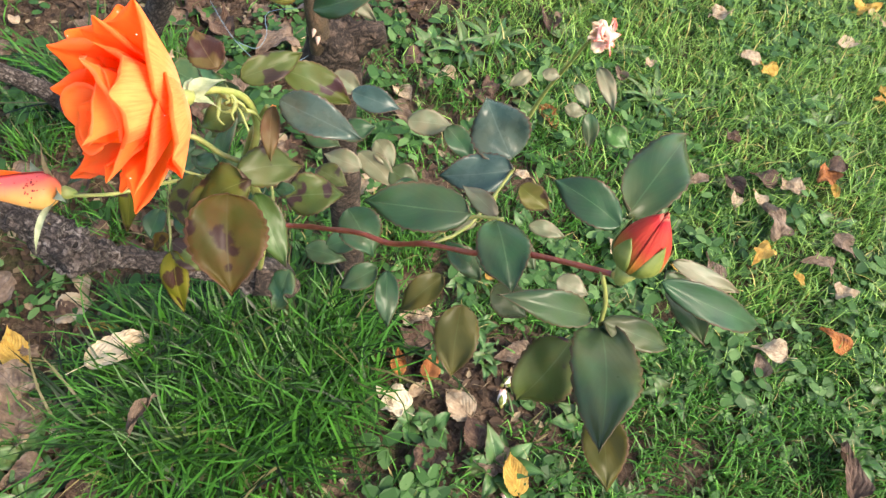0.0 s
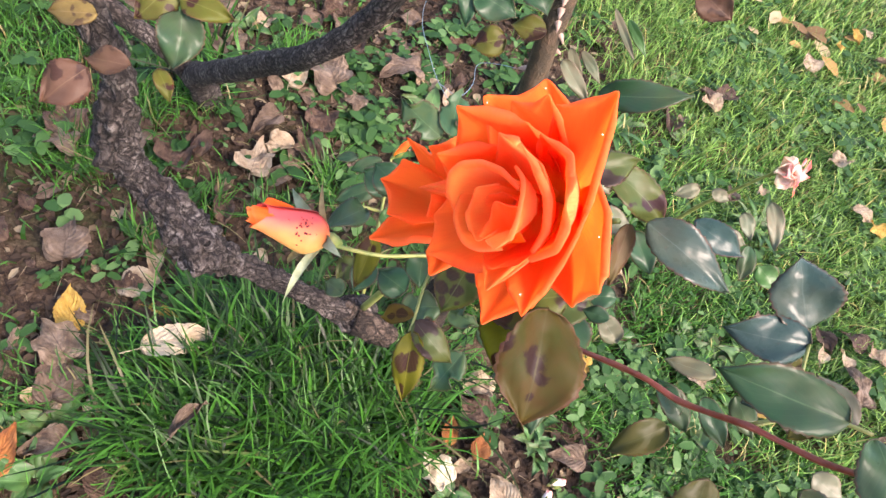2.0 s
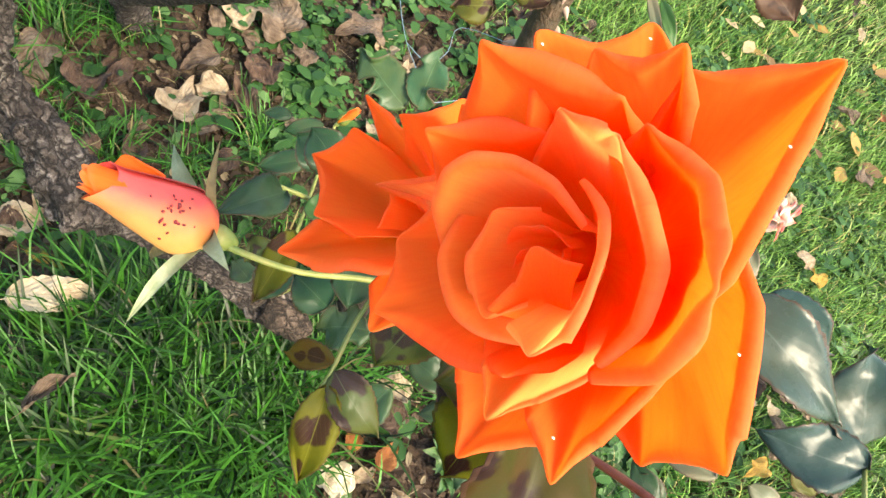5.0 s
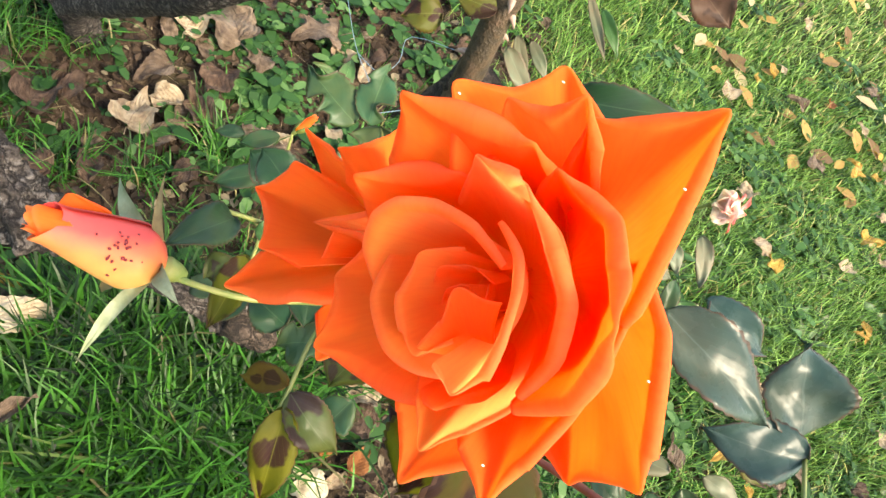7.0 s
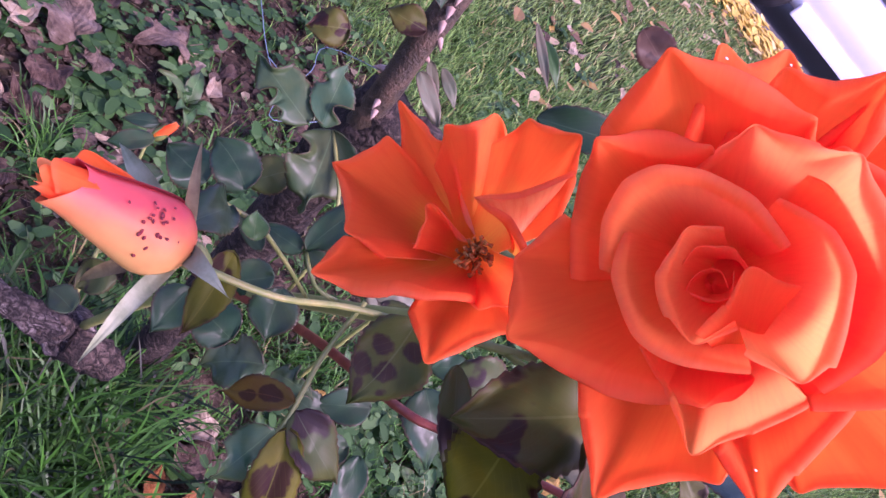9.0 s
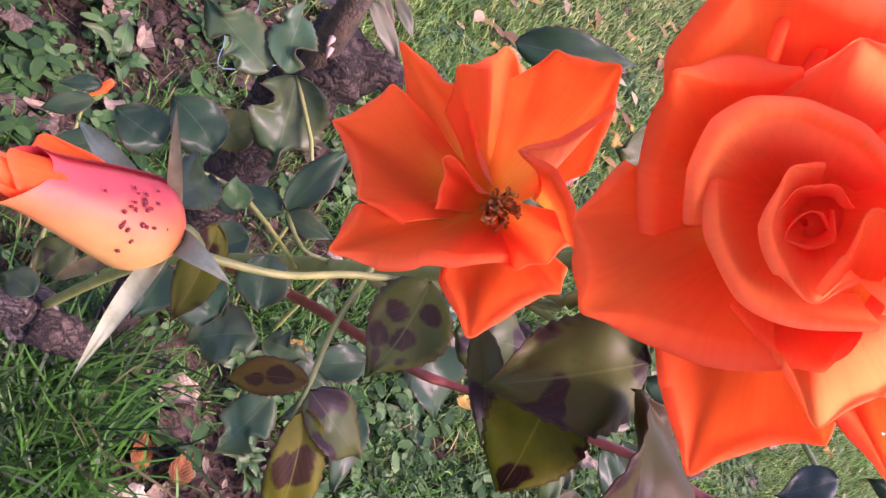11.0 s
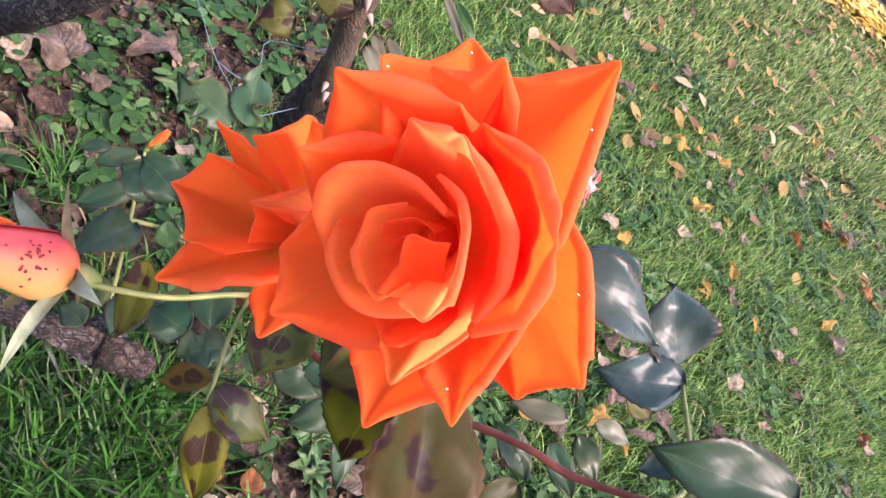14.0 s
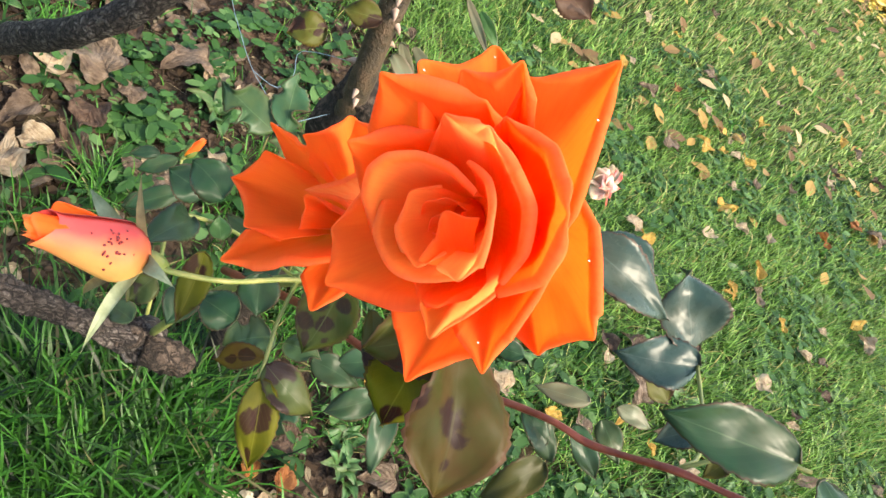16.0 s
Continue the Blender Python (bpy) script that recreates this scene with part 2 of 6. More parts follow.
def bark_material(name, dark, mid, pale):
    """Fissured bark: long plates along the limb, pale on their ridges, dark in the cracks."""
    n = Nodes(name, 0.9, 0.2)
    where = n.coords()
    u, v = n.uv()
    run = n.add("ShaderNodeCombineXYZ")
    n.link(n.math("MULTIPLY", u, 7.0), run.inputs[0])
    n.link(n.math("MULTIPLY", v, 75.0), run.inputs[1])
    bent = n.add("ShaderNodeVectorMath", operation="ADD")
    n.link(run.outputs[0], bent.inputs[0])
    off = n.add("ShaderNodeCombineXYZ")
    for i in range(2):
        n.link(n.math("MULTIPLY", n.noise(where, 60.0 + i * 13, 4.0), 2.4), off.inputs[i])
    n.link(off.outputs[0], bent.inputs[1])
    cell = n.add("ShaderNodeTexVoronoi", feature="DISTANCE_TO_EDGE")
    cell.inputs["Scale"].default_value = 1.0
    n.link(bent.outputs[0], cell.inputs["Vector"])
    crack = cell.outputs["Distance"]
    big, fine = n.noise(where, 22.0, 6.0, 0.65), n.noise(where, 240.0, 4.0, 0.65)
    plate = n.noise(bent.outputs[0], 1.6, 5.0, 0.65)
    tone = n.math("ADD", n.math("MULTIPLY", big, 0.35), n.math("ADD", n.math("MULTIPLY", plate, 0.45), n.math("MULTIPLY", fine, 0.2)))
    c = n.ramp(tone, [(0.36, dark), (0.52, mid), (0.68, pale)])
    c = n.mix(n.ramp(crack, [(0.0, (1, 1, 1)), (0.22, (0, 0, 0))]), c, dark)
    n.color(c)
    n.bump(n.math("ADD", n.math("MULTIPLY", crack, 1.6), n.math("ADD", n.math("MULTIPLY", fine, 0.5), plate)), 1.0, 0.005)
    return n.mat


BARK = bark_material("old rose bark", (0.008, 0.006, 0.005), (0.070, 0.056, 0.046), (0.30, 0.265, 0.23))
DEAD_WOOD = bark_material("dead wood", (0.009, 0.007, 0.005), (0.055, 0.039, 0.028), (0.16, 0.118, 0.085))
CANE = plain("thorny cane", [(0.3, (0.012, 0.009, 0.006)), (0.5, (0.040, 0.028, 0.014)), (0.7, (0.085, 0.050, 0.028))], 60.0, 0.6, 0.8, 0.003)
STEM = plain("green stem", [(0.3, (0.10, 0.14, 0.03)), (0.7, (0.21, 0.20, 0.06))], 90.0, 0.45, 0.2, 0.0005)
RED_STEM = plain("red stem", [(0.3, (0.10, 0.016, 0.010)), (0.7, (0.22, 0.055, 0.028))], 90.0, 0.4, 0.2, 0.0005)
THORN = plain("thorn", [(0.3, (0.16, 0.10, 0.07)), (0.7, (0.30, 0.21, 0.16))], 200.0, 0.5, 0.1)
SEPAL = plain("sepal", [(0.3, (0.10, 0.125, 0.055)), (0.7, (0.22, 0.24, 0.14))], 120.0, 0.6, 0.2, 0.0005)
WITHERED = plain("withered sepal", [(0.3, (0.09, 0.055, 0.02)), (0.7, (0.20, 0.15, 0.06))], 120.0, 0.7, 0.2, 0.0005)
STAMEN = plain("stamens", [(0.3, (0.18, 0.045, 0.008)), (0.7, (0.48, 0.20, 0.03))], 300.0, 0.7, 0.2)


def soil_material():
    n = Nodes("garden soil", 0.95, 0.15)
    where = n.coords()
    big, mid, fine = n.noise(where, 2.2, 4.0), n.noise(where, 18.0, 6.0, 0.7), n.noise(where, 120.0, 6.0, 0.75)
    earth = n.ramp(n.math("ADD", n.math("MULTIPLY", mid, 0.5), n.math("MULTIPLY", fine, 0.5)), [(0.34, (0.009, 0.006, 0.0045)), (0.5, (0.052, 0.034, 0.022)), (0.64, (0.16, 0.115, 0.08))])
    moss = n.ramp(fine, [(0.3, (0.008, 0.012, 0.004)), (0.7, (0.035, 0.045, 0.012))])
    bed = n.add("ShaderNodeVectorMath", operation="DISTANCE")
    n.link(where, bed.inputs[0])
    bed.inputs[1].default_value = (-0.55, 1.1, 0.0)
    # soil under the lawn, darkened for the shadow between blades
    shaded_turf = n.ramp(fine, [(0.3, (0.008, 0.014, 0.004)), (0.7, (0.040, 0.060, 0.014))])
    ground = n.mix(n.ramp(n.math("ADD", n.math("MULTIPLY", big, 0.7), n.math("MULTIPLY", mid, 0.3)), [(0.5, (0, 0, 0)), (0.62, (0.8, 0.8, 0.8))]), earth, moss)
    n.color(n.mix(n.ramp(n.math("ADD", n.math("MULTIPLY", bed.outputs["Value"], 0.34), n.math("MULTIPLY", big, 0.3)), [(0.58, (0, 0, 0)), (0.75, (1, 1, 1))]), ground, shaded_turf))
    n.bump(n.math("ADD", mid, fine), 0.9, 0.012)
    return n.mat


def blade_material(name, low, high, dry, dry_share, rough=0.45):
    n = Nodes(name, rough, 0.22)
    r = n.island()
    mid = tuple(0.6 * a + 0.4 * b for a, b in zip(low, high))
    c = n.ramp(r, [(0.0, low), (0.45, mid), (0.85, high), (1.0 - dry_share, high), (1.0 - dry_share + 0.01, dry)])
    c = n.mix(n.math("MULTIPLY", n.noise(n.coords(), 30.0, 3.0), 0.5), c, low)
    n.color(c)
    n.thin(c, 0.34)
    return n.mat


def litter_material(name, a, b, rim):
    n = Nodes(name, 0.65, 0.3)
    u, v = n.uv()
    where = n.coords()
    shift = n.add("ShaderNodeVectorMath", operation="ADD")
    rnd = n.add("ShaderNodeCombineXYZ")
    n.link(n.math("MULTIPLY", n.random(), 60.0), rnd.inputs[0])
    n.link(where, shift.inputs[0])
    n.link(rnd.outputs[0], shift.inputs[1])
    blotch = n.noise(shift.outputs[0], 4.5, 6.0, 0.6)
    across = n.math("ABSOLUTE", n.math("SUBTRACT", u, 0.5))
    near = n.math("ABSOLUTE", n.math("SUBTRACT", n.math("FRACT", n.math("SUBTRACT", n.math("MULTIPLY", v, 7.0), n.math("MULTIPLY", across, 7.0))), 0.5))
    line = n.math("MAXIMUM", n.math("MULTIPLY", n.math("LESS_THAN", near, 0.05), 0.4), n.math("LESS_THAN", across, 0.012))
    c = n.ramp(blotch, [(0.3, rim), (0.48, a), (0.66, b)])
    c = n.mix(n.math("MULTIPLY", line, 0.6), c, rim)
    c = n.mix(n.math("MULTIPLY", n.random(), 0.45), c, rim)
    n.color(c)
    n.bump(n.math("ADD", n.math("MULTIPLY", near, 0.7), n.noise(where, 28.0, 4.0)), 0.6, 0.03)
    n.thin(c, 0.2)
    return n.mat


LITTER = {
    "beige": litter_material("beige dry leaf", (0.34, 0.26, 0.16), (0.45, 0.37, 0.25), (0.17, 0.11, 0.07)),
    "yellow": litter_material("yellow fallen leaf", (0.42, 0.26, 0.045), (0.48, 0.33, 0.085), (0.25, 0.13, 0.025)),
    "orange": litter_material("orange fallen leaf", (0.28, 0.095, 0.022), (0.35, 0.15, 0.04), (0.13, 0.045, 0.014)),
    "brown": litter_material("brown fallen leaf", (0.075, 0.043, 0.027), (0.14, 0.09, 0.058), (0.026, 0.015, 0.010)),
    "cream": litter_material("cream dry leaf", (0.52, 0.44, 0.30), (0.60, 0.53, 0.39), (0.36, 0.27, 0.17)),
    "pinkish": litter_material("pinkish brown fallen leaf", (0.14, 0.098, 0.062), (0.23, 0.17, 0.12), (0.06, 0.037, 0.026)),
}
KERB_LEAVES = blade_material("drifted yellow leaves", (0.44, 0.30, 0.05), (0.72, 0.56, 0.12), (0.62, 0.50, 0.22), 0.3, 0.6)
VERGE_LEAVES = blade_material("scattered autumn leaves", (0.12, 0.07, 0.035), (0.40, 0.26, 0.07), (0.46, 0.36, 0.20), 0.35, 0.6)
CRUMBS = blade_material("crumbled leaves", (0.014, 0.009, 0.006), (0.085, 0.056, 0.034), (0.26, 0.21, 0.13), 0.08, 0.8)
SOIL = soil_material()
# the near-black low tone stands for shadow among the blades
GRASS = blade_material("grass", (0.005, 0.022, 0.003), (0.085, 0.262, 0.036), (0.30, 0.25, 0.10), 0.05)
# bush shade and dark gaps between blades are put into these colours
TUFT = blade_material("long grass darkened for shade", (0.001, 0.005, 0.001), (0.044, 0.165, 0.018), (0.12, 0.11, 0.045), 0.03, 0.4)
CLUMP = blade_material("grass clump", (0.006, 0.026, 0.004), (0.075, 0.235, 0.030), (0.24, 0.20, 0.09), 0.05, 0.4)
WEED = blade_material("clover and weeds", (0.012, 0.044, 0.009), (0.052, 0.130, 0.030), (0.10, 0.19, 0.06), 0.2, 0.55)
# a brighter copy of the grass: the sunlight is put into its colour
SUN_TONED_GRASS = blade_material("sunlit lawn grass", (0.036, 0.085, 0.016), (0.265, 0.46, 0.095), (0.44, 0.38, 0.13), 0.06)
# dry grass near the kerb; its paleness also holds sun and haze
VERGE_GRASS = blade_material("dry lawn grass paled for sun and haze", (0.050, 0.10, 0.022), (0.34, 0.50, 0.13), (0.54, 0.46, 0.20), 0.12)
ASPHALT = plain("asphalt", [(0.3, (0.035, 0.035, 0.038)), (0.7, (0.075, 0.075, 0.078))], 60.0, 0.85, 0.5, 0.004)
CONCRETE = plain("pale kerb concrete", [(0.3, (0.45, 0.44, 0.42)), (0.7, (0.62, 0.61, 0.58))], 25.0, 0.8, 0.4, 0.003)


# ---- building helpers ----
def thing(name, place, label, category, group="", kind=""):
    ob = new(name)
    ob.location = place
    ob.empty_display_size = 0.02
    return tagged(ob, label, category, group, kind)


def part(name, bm, material, parent=None, label="", smooth=True):
    """Links a bmesh, in world coordinates, as one mesh under its parent."""
    mesh = bpy.data.meshes.new(name)
    bm.to_mesh(mesh)
    bm.free()
    for m in material if isinstance(material, (list, tuple)) else [material]:
        mesh.materials.append(m)
    if smooth:
        mesh.polygons.foreach_set("use_smooth", [True] * len(mesh.polygons))
    ob = new(name, mesh)
    if parent is not None:
        ob.parent = parent
        offset = Vector((0, 0, 0))
        up = parent
        while up is not None:
            offset += up.location
            up = up.parent
        ob.location = -offset
    if label:
        ob["label"] = label
    return ob


def tube_into(bm, points, radii, sides=8, rough=0.0, scale=30.0, fine=1):
    """A tapering round limb along a smooth line through the points."""
    pts = [Vector(p) for p in points]
    line, rad = [], []
    for i in range(len(pts) - 1):
        p0, p1, p2, p3 = pts[max(i - 1, 0)], pts[i], pts[i + 1], pts[min(i + 2, len(pts) - 1)]
        for k in range(fine):
            t = k / fine
            line.append(0.5 * ((2 * p1) + (p2 - p0) * t + (2 * p0 - 5 * p1 + 4 * p2 - p3) * t * t + (3 * p1 - p0 - 3 * p2 + p3) * t ** 3))
            rad.append(radii[i] * (1 - t) + radii[i + 1] * t)
    line.append(pts[-1])
    rad.append(radii[-1])
    uv = bm.loops.layers.uv.verify() if rough else None
    rings, side, way, marks = [], None, 0.0, []
    for i, (p, r) in enumerate(zip(line, rad)):
        way += (p - line[max(i - 1, 0)]).length
        marks.append(way)
        ahead = (line[min(i + 1, len(line) - 1)] - line[max(i - 1, 0)]).normalized()
        if side is None:
            side = ahead.orthogonal().normalized()
        side = (side - ahead * side.dot(ahead)).normalized()
        other = ahead.cross(side)
        ring = []
        for k in range(sides):
            a = 2 * math.pi * k / sides
            d = side * math.cos(a) + other * math.sin(a)
            q = p + d * r
            if rough:
                q += d * r * rough * (0.75 * noise.noise(q * scale) + 0.4 * noise.noise(q * scale * 2.7) + 0.5 * noise.noise(Vector((math.cos(a) * 2.4, math.sin(a) * 2.4, way * 16))))
            ring.append(bm.verts.new(q))
        rings.append(ring)
    for i, (a, b) in enumerate(zip(rings, rings[1:])):
        for k in range(sides):
            f = bm.faces.new((a[k], a[(k + 1) % sides], b[(k + 1) % sides], b[k]))
            if uv is not None:
                for loop, (c, m) in zip(f.loops, ((k, i), (k + 1, i), (k + 1, i + 1), (k, i + 1))):
                    loop[uv].uv = (1 - abs(2 * c / sides - 1), marks[m])
    bm.faces.new(list(reversed(rings[0])))
    bm.faces.new(rings[-1])
    return bm


def limb(name, points, radii, material, parent, label="", sides=8, rough=0.0, scale=30.0, fine=4):
    return part(name, tube_into(bmesh.new(), points, radii, sides, rough, scale, fine), material, parent, label)


def leaf_bm(base, tip, width, normal, bend=0.12, fold=0.25, teeth=11, holes=0, rng=None, shape=1.0):
    """A leaf blade with a folded midrib, toothed edge and a drooping tip."""
    rng = rng or random
    bm = bmesh.new()
    uv = bm.loops.layers.uv.new("uv")
    base, tip, up = Vector(base), Vector(tip), Vector(normal)
    along = tip - base
    length = along.length
    along.normalize()
    up = (up - along * up.dot(along)).normalized()
    side = along.cross(up)
    rows, cols = (60 if holes else 33), 5
    bites = [(rng.uniform(0.2, 0.9), rng.choice((-1, 1)), rng.uniform(0.06, 0.12), rng.uniform(0.35, 0.85)) for _ in range(holes)]
    wave, grid, sway = rng.uniform(0, 6), {}, rng.uniform(-0.16, 0.16) * length
    for i in range(rows + 1):
        v = i / rows
        w = width / 2 * (math.sin(math.pi * v ** (0.76 * shape)) ** (0.62 + 0.5 * v * v) if 0 < v < 1 else 0.0)
        tooth = 1 + 0.11 * (0.5 - (v * teeth) % 1)
        arch = bend * length * (v * (1 - v) * 1.6 - 0.5 * v ** 3)
        for j in range(-cols, cols + 1):
            u = j / cols
            x = u * w * (tooth if abs(j) == cols else 1)
            for at_, which, reach, deep in bites:
                if which * j > 0 and abs(v - at_) < reach:
                    x *= 1 - deep * math.sqrt(1 - ((v - at_) / reach) ** 2)
            z = arch + abs(u) * w * fold + 0.135 * width * math.sin(wave + 7 * v + 2 * u) * abs(u) ** 1.5
            z += 0.05 * width * noise.noise(Vector((u * 2, v * 4, wave))) + 0.006 * width * math.sin(2 * math.pi * (6.5 * v - 3.0 * abs(u))) * min(1.0, abs(u) * 3)
            p = base + along * (v * length + (0.02 * length * (abs(u) ** 2) if abs(j) == cols else 0)) + side * (x + sway * v * (1 - v)) + up * z
            grid[i, j] = (bm.verts.new(p), (0.5 + 0.5 * u, v))
    for i in range(rows):
        for j in range(-cols, cols):
            quad = (grid[i, j], grid[i, j + 1], grid[i + 1, j + 1], grid[i + 1, j])
            f = bm.faces.new([q[0] for q in quad])
            for loop, q in zip(f.loops, quad):
                loop[uv].uv = q[1]
    bmesh.ops.remove_doubles(bm, verts=bm.verts[:], dist=1e-6)
    return bm


LABELS = {
    "green": "", "bright": "fresh mid-green leaf", "spotted": "green leaf with dark brown spots", "pale": "pale dry grey-green leaf",
    "olive": "olive leaf turning yellow", "darkolive": "dark olive leaf with reddish patches", "lime": "yellow-green rose leaf with brown patches", "bigbrown": "large olive-brown leaf with purple-brown spots",
    "brown": "brownish olive leaf", "yellow": "yellow leaf with brown blotches", "yellowbrown": "ochre withered leaf", "redbrown": "russet brown leaf", "eaten": "dark green leaf with holes eaten in it",
    "blackspot": "green-yellow leaf with round purple-brown spots", "banded": "yellow leaf with a dark brown band", "dusky": "green leaf with the sky's sheen put into its blue-grey colour", "sunlit": "yellow-green leaf with transmitted sunlight put into its colour", "russet": "small russet leaf with a yellow margin",
}
leaf_rng = random.Random(7)


def leaf(parent, base, tip, width, normal, style, fold=None):
    bm = leaf_bm(base, tip, width, normal, leaf_rng.uniform(0.05, 0.2), leaf_rng.uniform(0.06, 0.28) if fold is None else fold, 11, 4 if style == "eaten" else 0, leaf_rng)
    ob = part("leaf", bm, LEAF[style], parent, LABELS[style])
    solid = ob.modifiers.new("thickness", "SOLIDIFY")
    solid.thickness, solid.offset = 0.0004, 0
    return ob


# ---- ground ----
def hill(x, y):
    """Height of the ground, in metres."""
    h = 0.012 * noise.noise(Vector((x * 3, y * 3, 0))) + 0.006 * noise.noise(Vector((x * 11, y * 11, 4)))
    h += 0.05 * math.exp(-((x + 0.92) ** 2 + (y - 1.25) ** 2) / 0.03)  # earth heaped round the old stool
    fade = 1.0 if y < 6 else max(0.0, 1 - (y - 6) / 0.5)
    return h * fade - (0.22 if y > 6.95 else 0.0)


def bare(x, y):
    """0 where grass is thick, 1 where earth is bare."""
    b = 0.0
    for cx, cy, rx, ry, k in ((-0.75, 1.3, 0.45, 0.45, 1.0), (-0.8, 0.66, 0.36, 0.26, 1.0), (-0.5, 0.45, 0.2, 0.12, 0.7), (0.16, 0.78, 0.22, 0.2, 0.9), (-0.65, 1.9, 0.6, 0.45, 0.9), (-0.5, 0.95, 0.25, 0.16, 0.6), (-0.15, 0.5, 0.25, 0.1, 0.5), (-0.1, 1.5, 0.25, 0.2, 0.5), (-1.08, 1.5, 0.34, 0.22, 1.1), (-0.70, 1.70, 0.28, 0.22, 1.1), (-0.90, 1.22, 0.2, 0.17, 1.1), (-0.68, 0.54, 0.2, 0.17, 1.0), (-0.55, 0.36, 0.16, 0.12, 1.0), (-0.62, 0.84, 0.14, 0.12, 0.8), (-0.03, 0.70, 0.11, 0.08, 0.9)):
        b = max(b, k * math.exp(-(((x - cx) / rx) ** 2 + ((y - cy) / ry) ** 2)))
    return min(1.0, max(0.0, b * 1.25 + 0.35 * noise.noise(Vector((x * 5, y * 5, 9))) - 0.05))


def spread(lo, near_lo, near_hi, hi, step):
    out, s, v = [], step, near_lo
    while v > lo:
        s *= 1.35
        v -= s
        out.append(max(v, lo))
    out.reverse()
    v = near_lo
    while v < near_hi:
        out.append(v)
        v += step
    s = step
    while v < hi:
        out.append(v)
        s *= 1.35
        v += s
    out.append(hi)
    return out


def build_ground():
    xs = spread(-400, -1.6, 2.4, 400, 0.035)
    ys = spread(-400, 0.0, 3.4, 6.4, 0.035)[:-1]
    ys = [y for y in ys if y < 6.2] + [6.3, 6.6, 6.9, 6.949, 6.951] + [8, 12, 20, 40, 90, 200, 400]
    verts = [(x, y, hill(x, y) if -3 < x < 6 and -1 < y else (hill(0, y) if y > 6.9 else 0.0)) for y in ys for x in xs]
    w = len(xs)
    faces = [(j * w + i, j * w + i + 1, (j + 1) * w + i + 1, (j + 1) * w + i) for j in range(len(ys) - 1) for i in range(w - 1)]
    mesh = bpy.data.meshes.new("ground")
    mesh.from_pydata(verts, [], faces)
    mesh.materials.append(SOIL)
    mesh.polygons.foreach_set("use_smooth", [True] * len(faces))
    return tagged(new("ground", mesh), "brown garden soil under patchy autumn grass", "ground", kind="structure")


build_ground()


def blades(name, roots, heights, widths, lean, material, label, seed, steps=3, flow=0.0):
    """Grass blades joined into one mesh: each an arching, tapering strip; flow: how far neighbours lean the same way."""
    rng = np.random.default_rng(seed)
    n = len(roots)
    roots = np.asarray(roots)
    turn, tilt = rng.uniform(0, 2 * np.pi, n), rng.uniform(0.15, 1.0, n) * lean
    if flow:
        drift = np.array([4.0 * noise.noise(Vector((x * 7, y * 7, 51))) for x, y, _ in roots]) + 2.6
        turn = np.where(rng.uniform(0, 1, n) < flow, drift + rng.normal(0, 0.5, n), turn)
    twist = rng.uniform(-0.6, 0.6, n) * (steps > 3)
    h, w = heights[:, None], widths[:, None]
    verts = np.zeros((n, 2 * steps + 1, 3))
    for k in range(steps + 1):
        v = k / steps if steps > 3 else (0.0, 0.4, 0.75, 1.0)[k]
        a = turn + twist * v * v
        ahead = np.stack([np.cos(a), np.sin(a), np.zeros(n)], 1)
        side = np.stack([-np.sin(a), np.cos(a), np.zeros(n)], 1)
        mid = roots + ahead * (tilt[:, None] * h * v ** 1.8) + np.array([0, 0, 1.0]) * (h * v * (1 - 0.45 * tilt[:, None] * v))
        if k == steps:
            verts[:, 2 * steps] = mid
        else:
            wide = w * (1 - 0.6 * v ** 1.5) / 2
            verts[:, 2 * k], verts[:, 2 * k + 1] = mid - side * wide, mid + side * wide
    first = np.arange(n)[:, None] * (2 * steps + 1)
    quads = np.concatenate([first + np.array([2 * k, 2 * k + 1, 2 * k + 3, 2 * k + 2]) for k in range(steps - 1)])
    tris = first + np.array([2 * steps - 2, 2 * steps - 1, 2 * steps])
    mesh = bpy.data.meshes.new(name)
    mesh.from_pydata(verts.reshape(-1, 3).tolist(), [], quads.tolist() + tris.tolist())
    mesh.materials.append(material)
    mesh.polygons.foreach_set("use_smooth", [steps > 3] * len(mesh.polygons))
    return tagged(new(name, mesh), label, "grass", kind="stuff")


def scatter(count, x0, x1, y0, y1, seed, keep):
    rng = random.Random(seed)
    out = []
    while len(out) < count:
        x, y = rng.uniform(x0, x1), rng.uniform(y0, y1)
        if rng.random() < keep(x, y):
            out.append((x, y, hill(x, y) - 0.003))
    return out


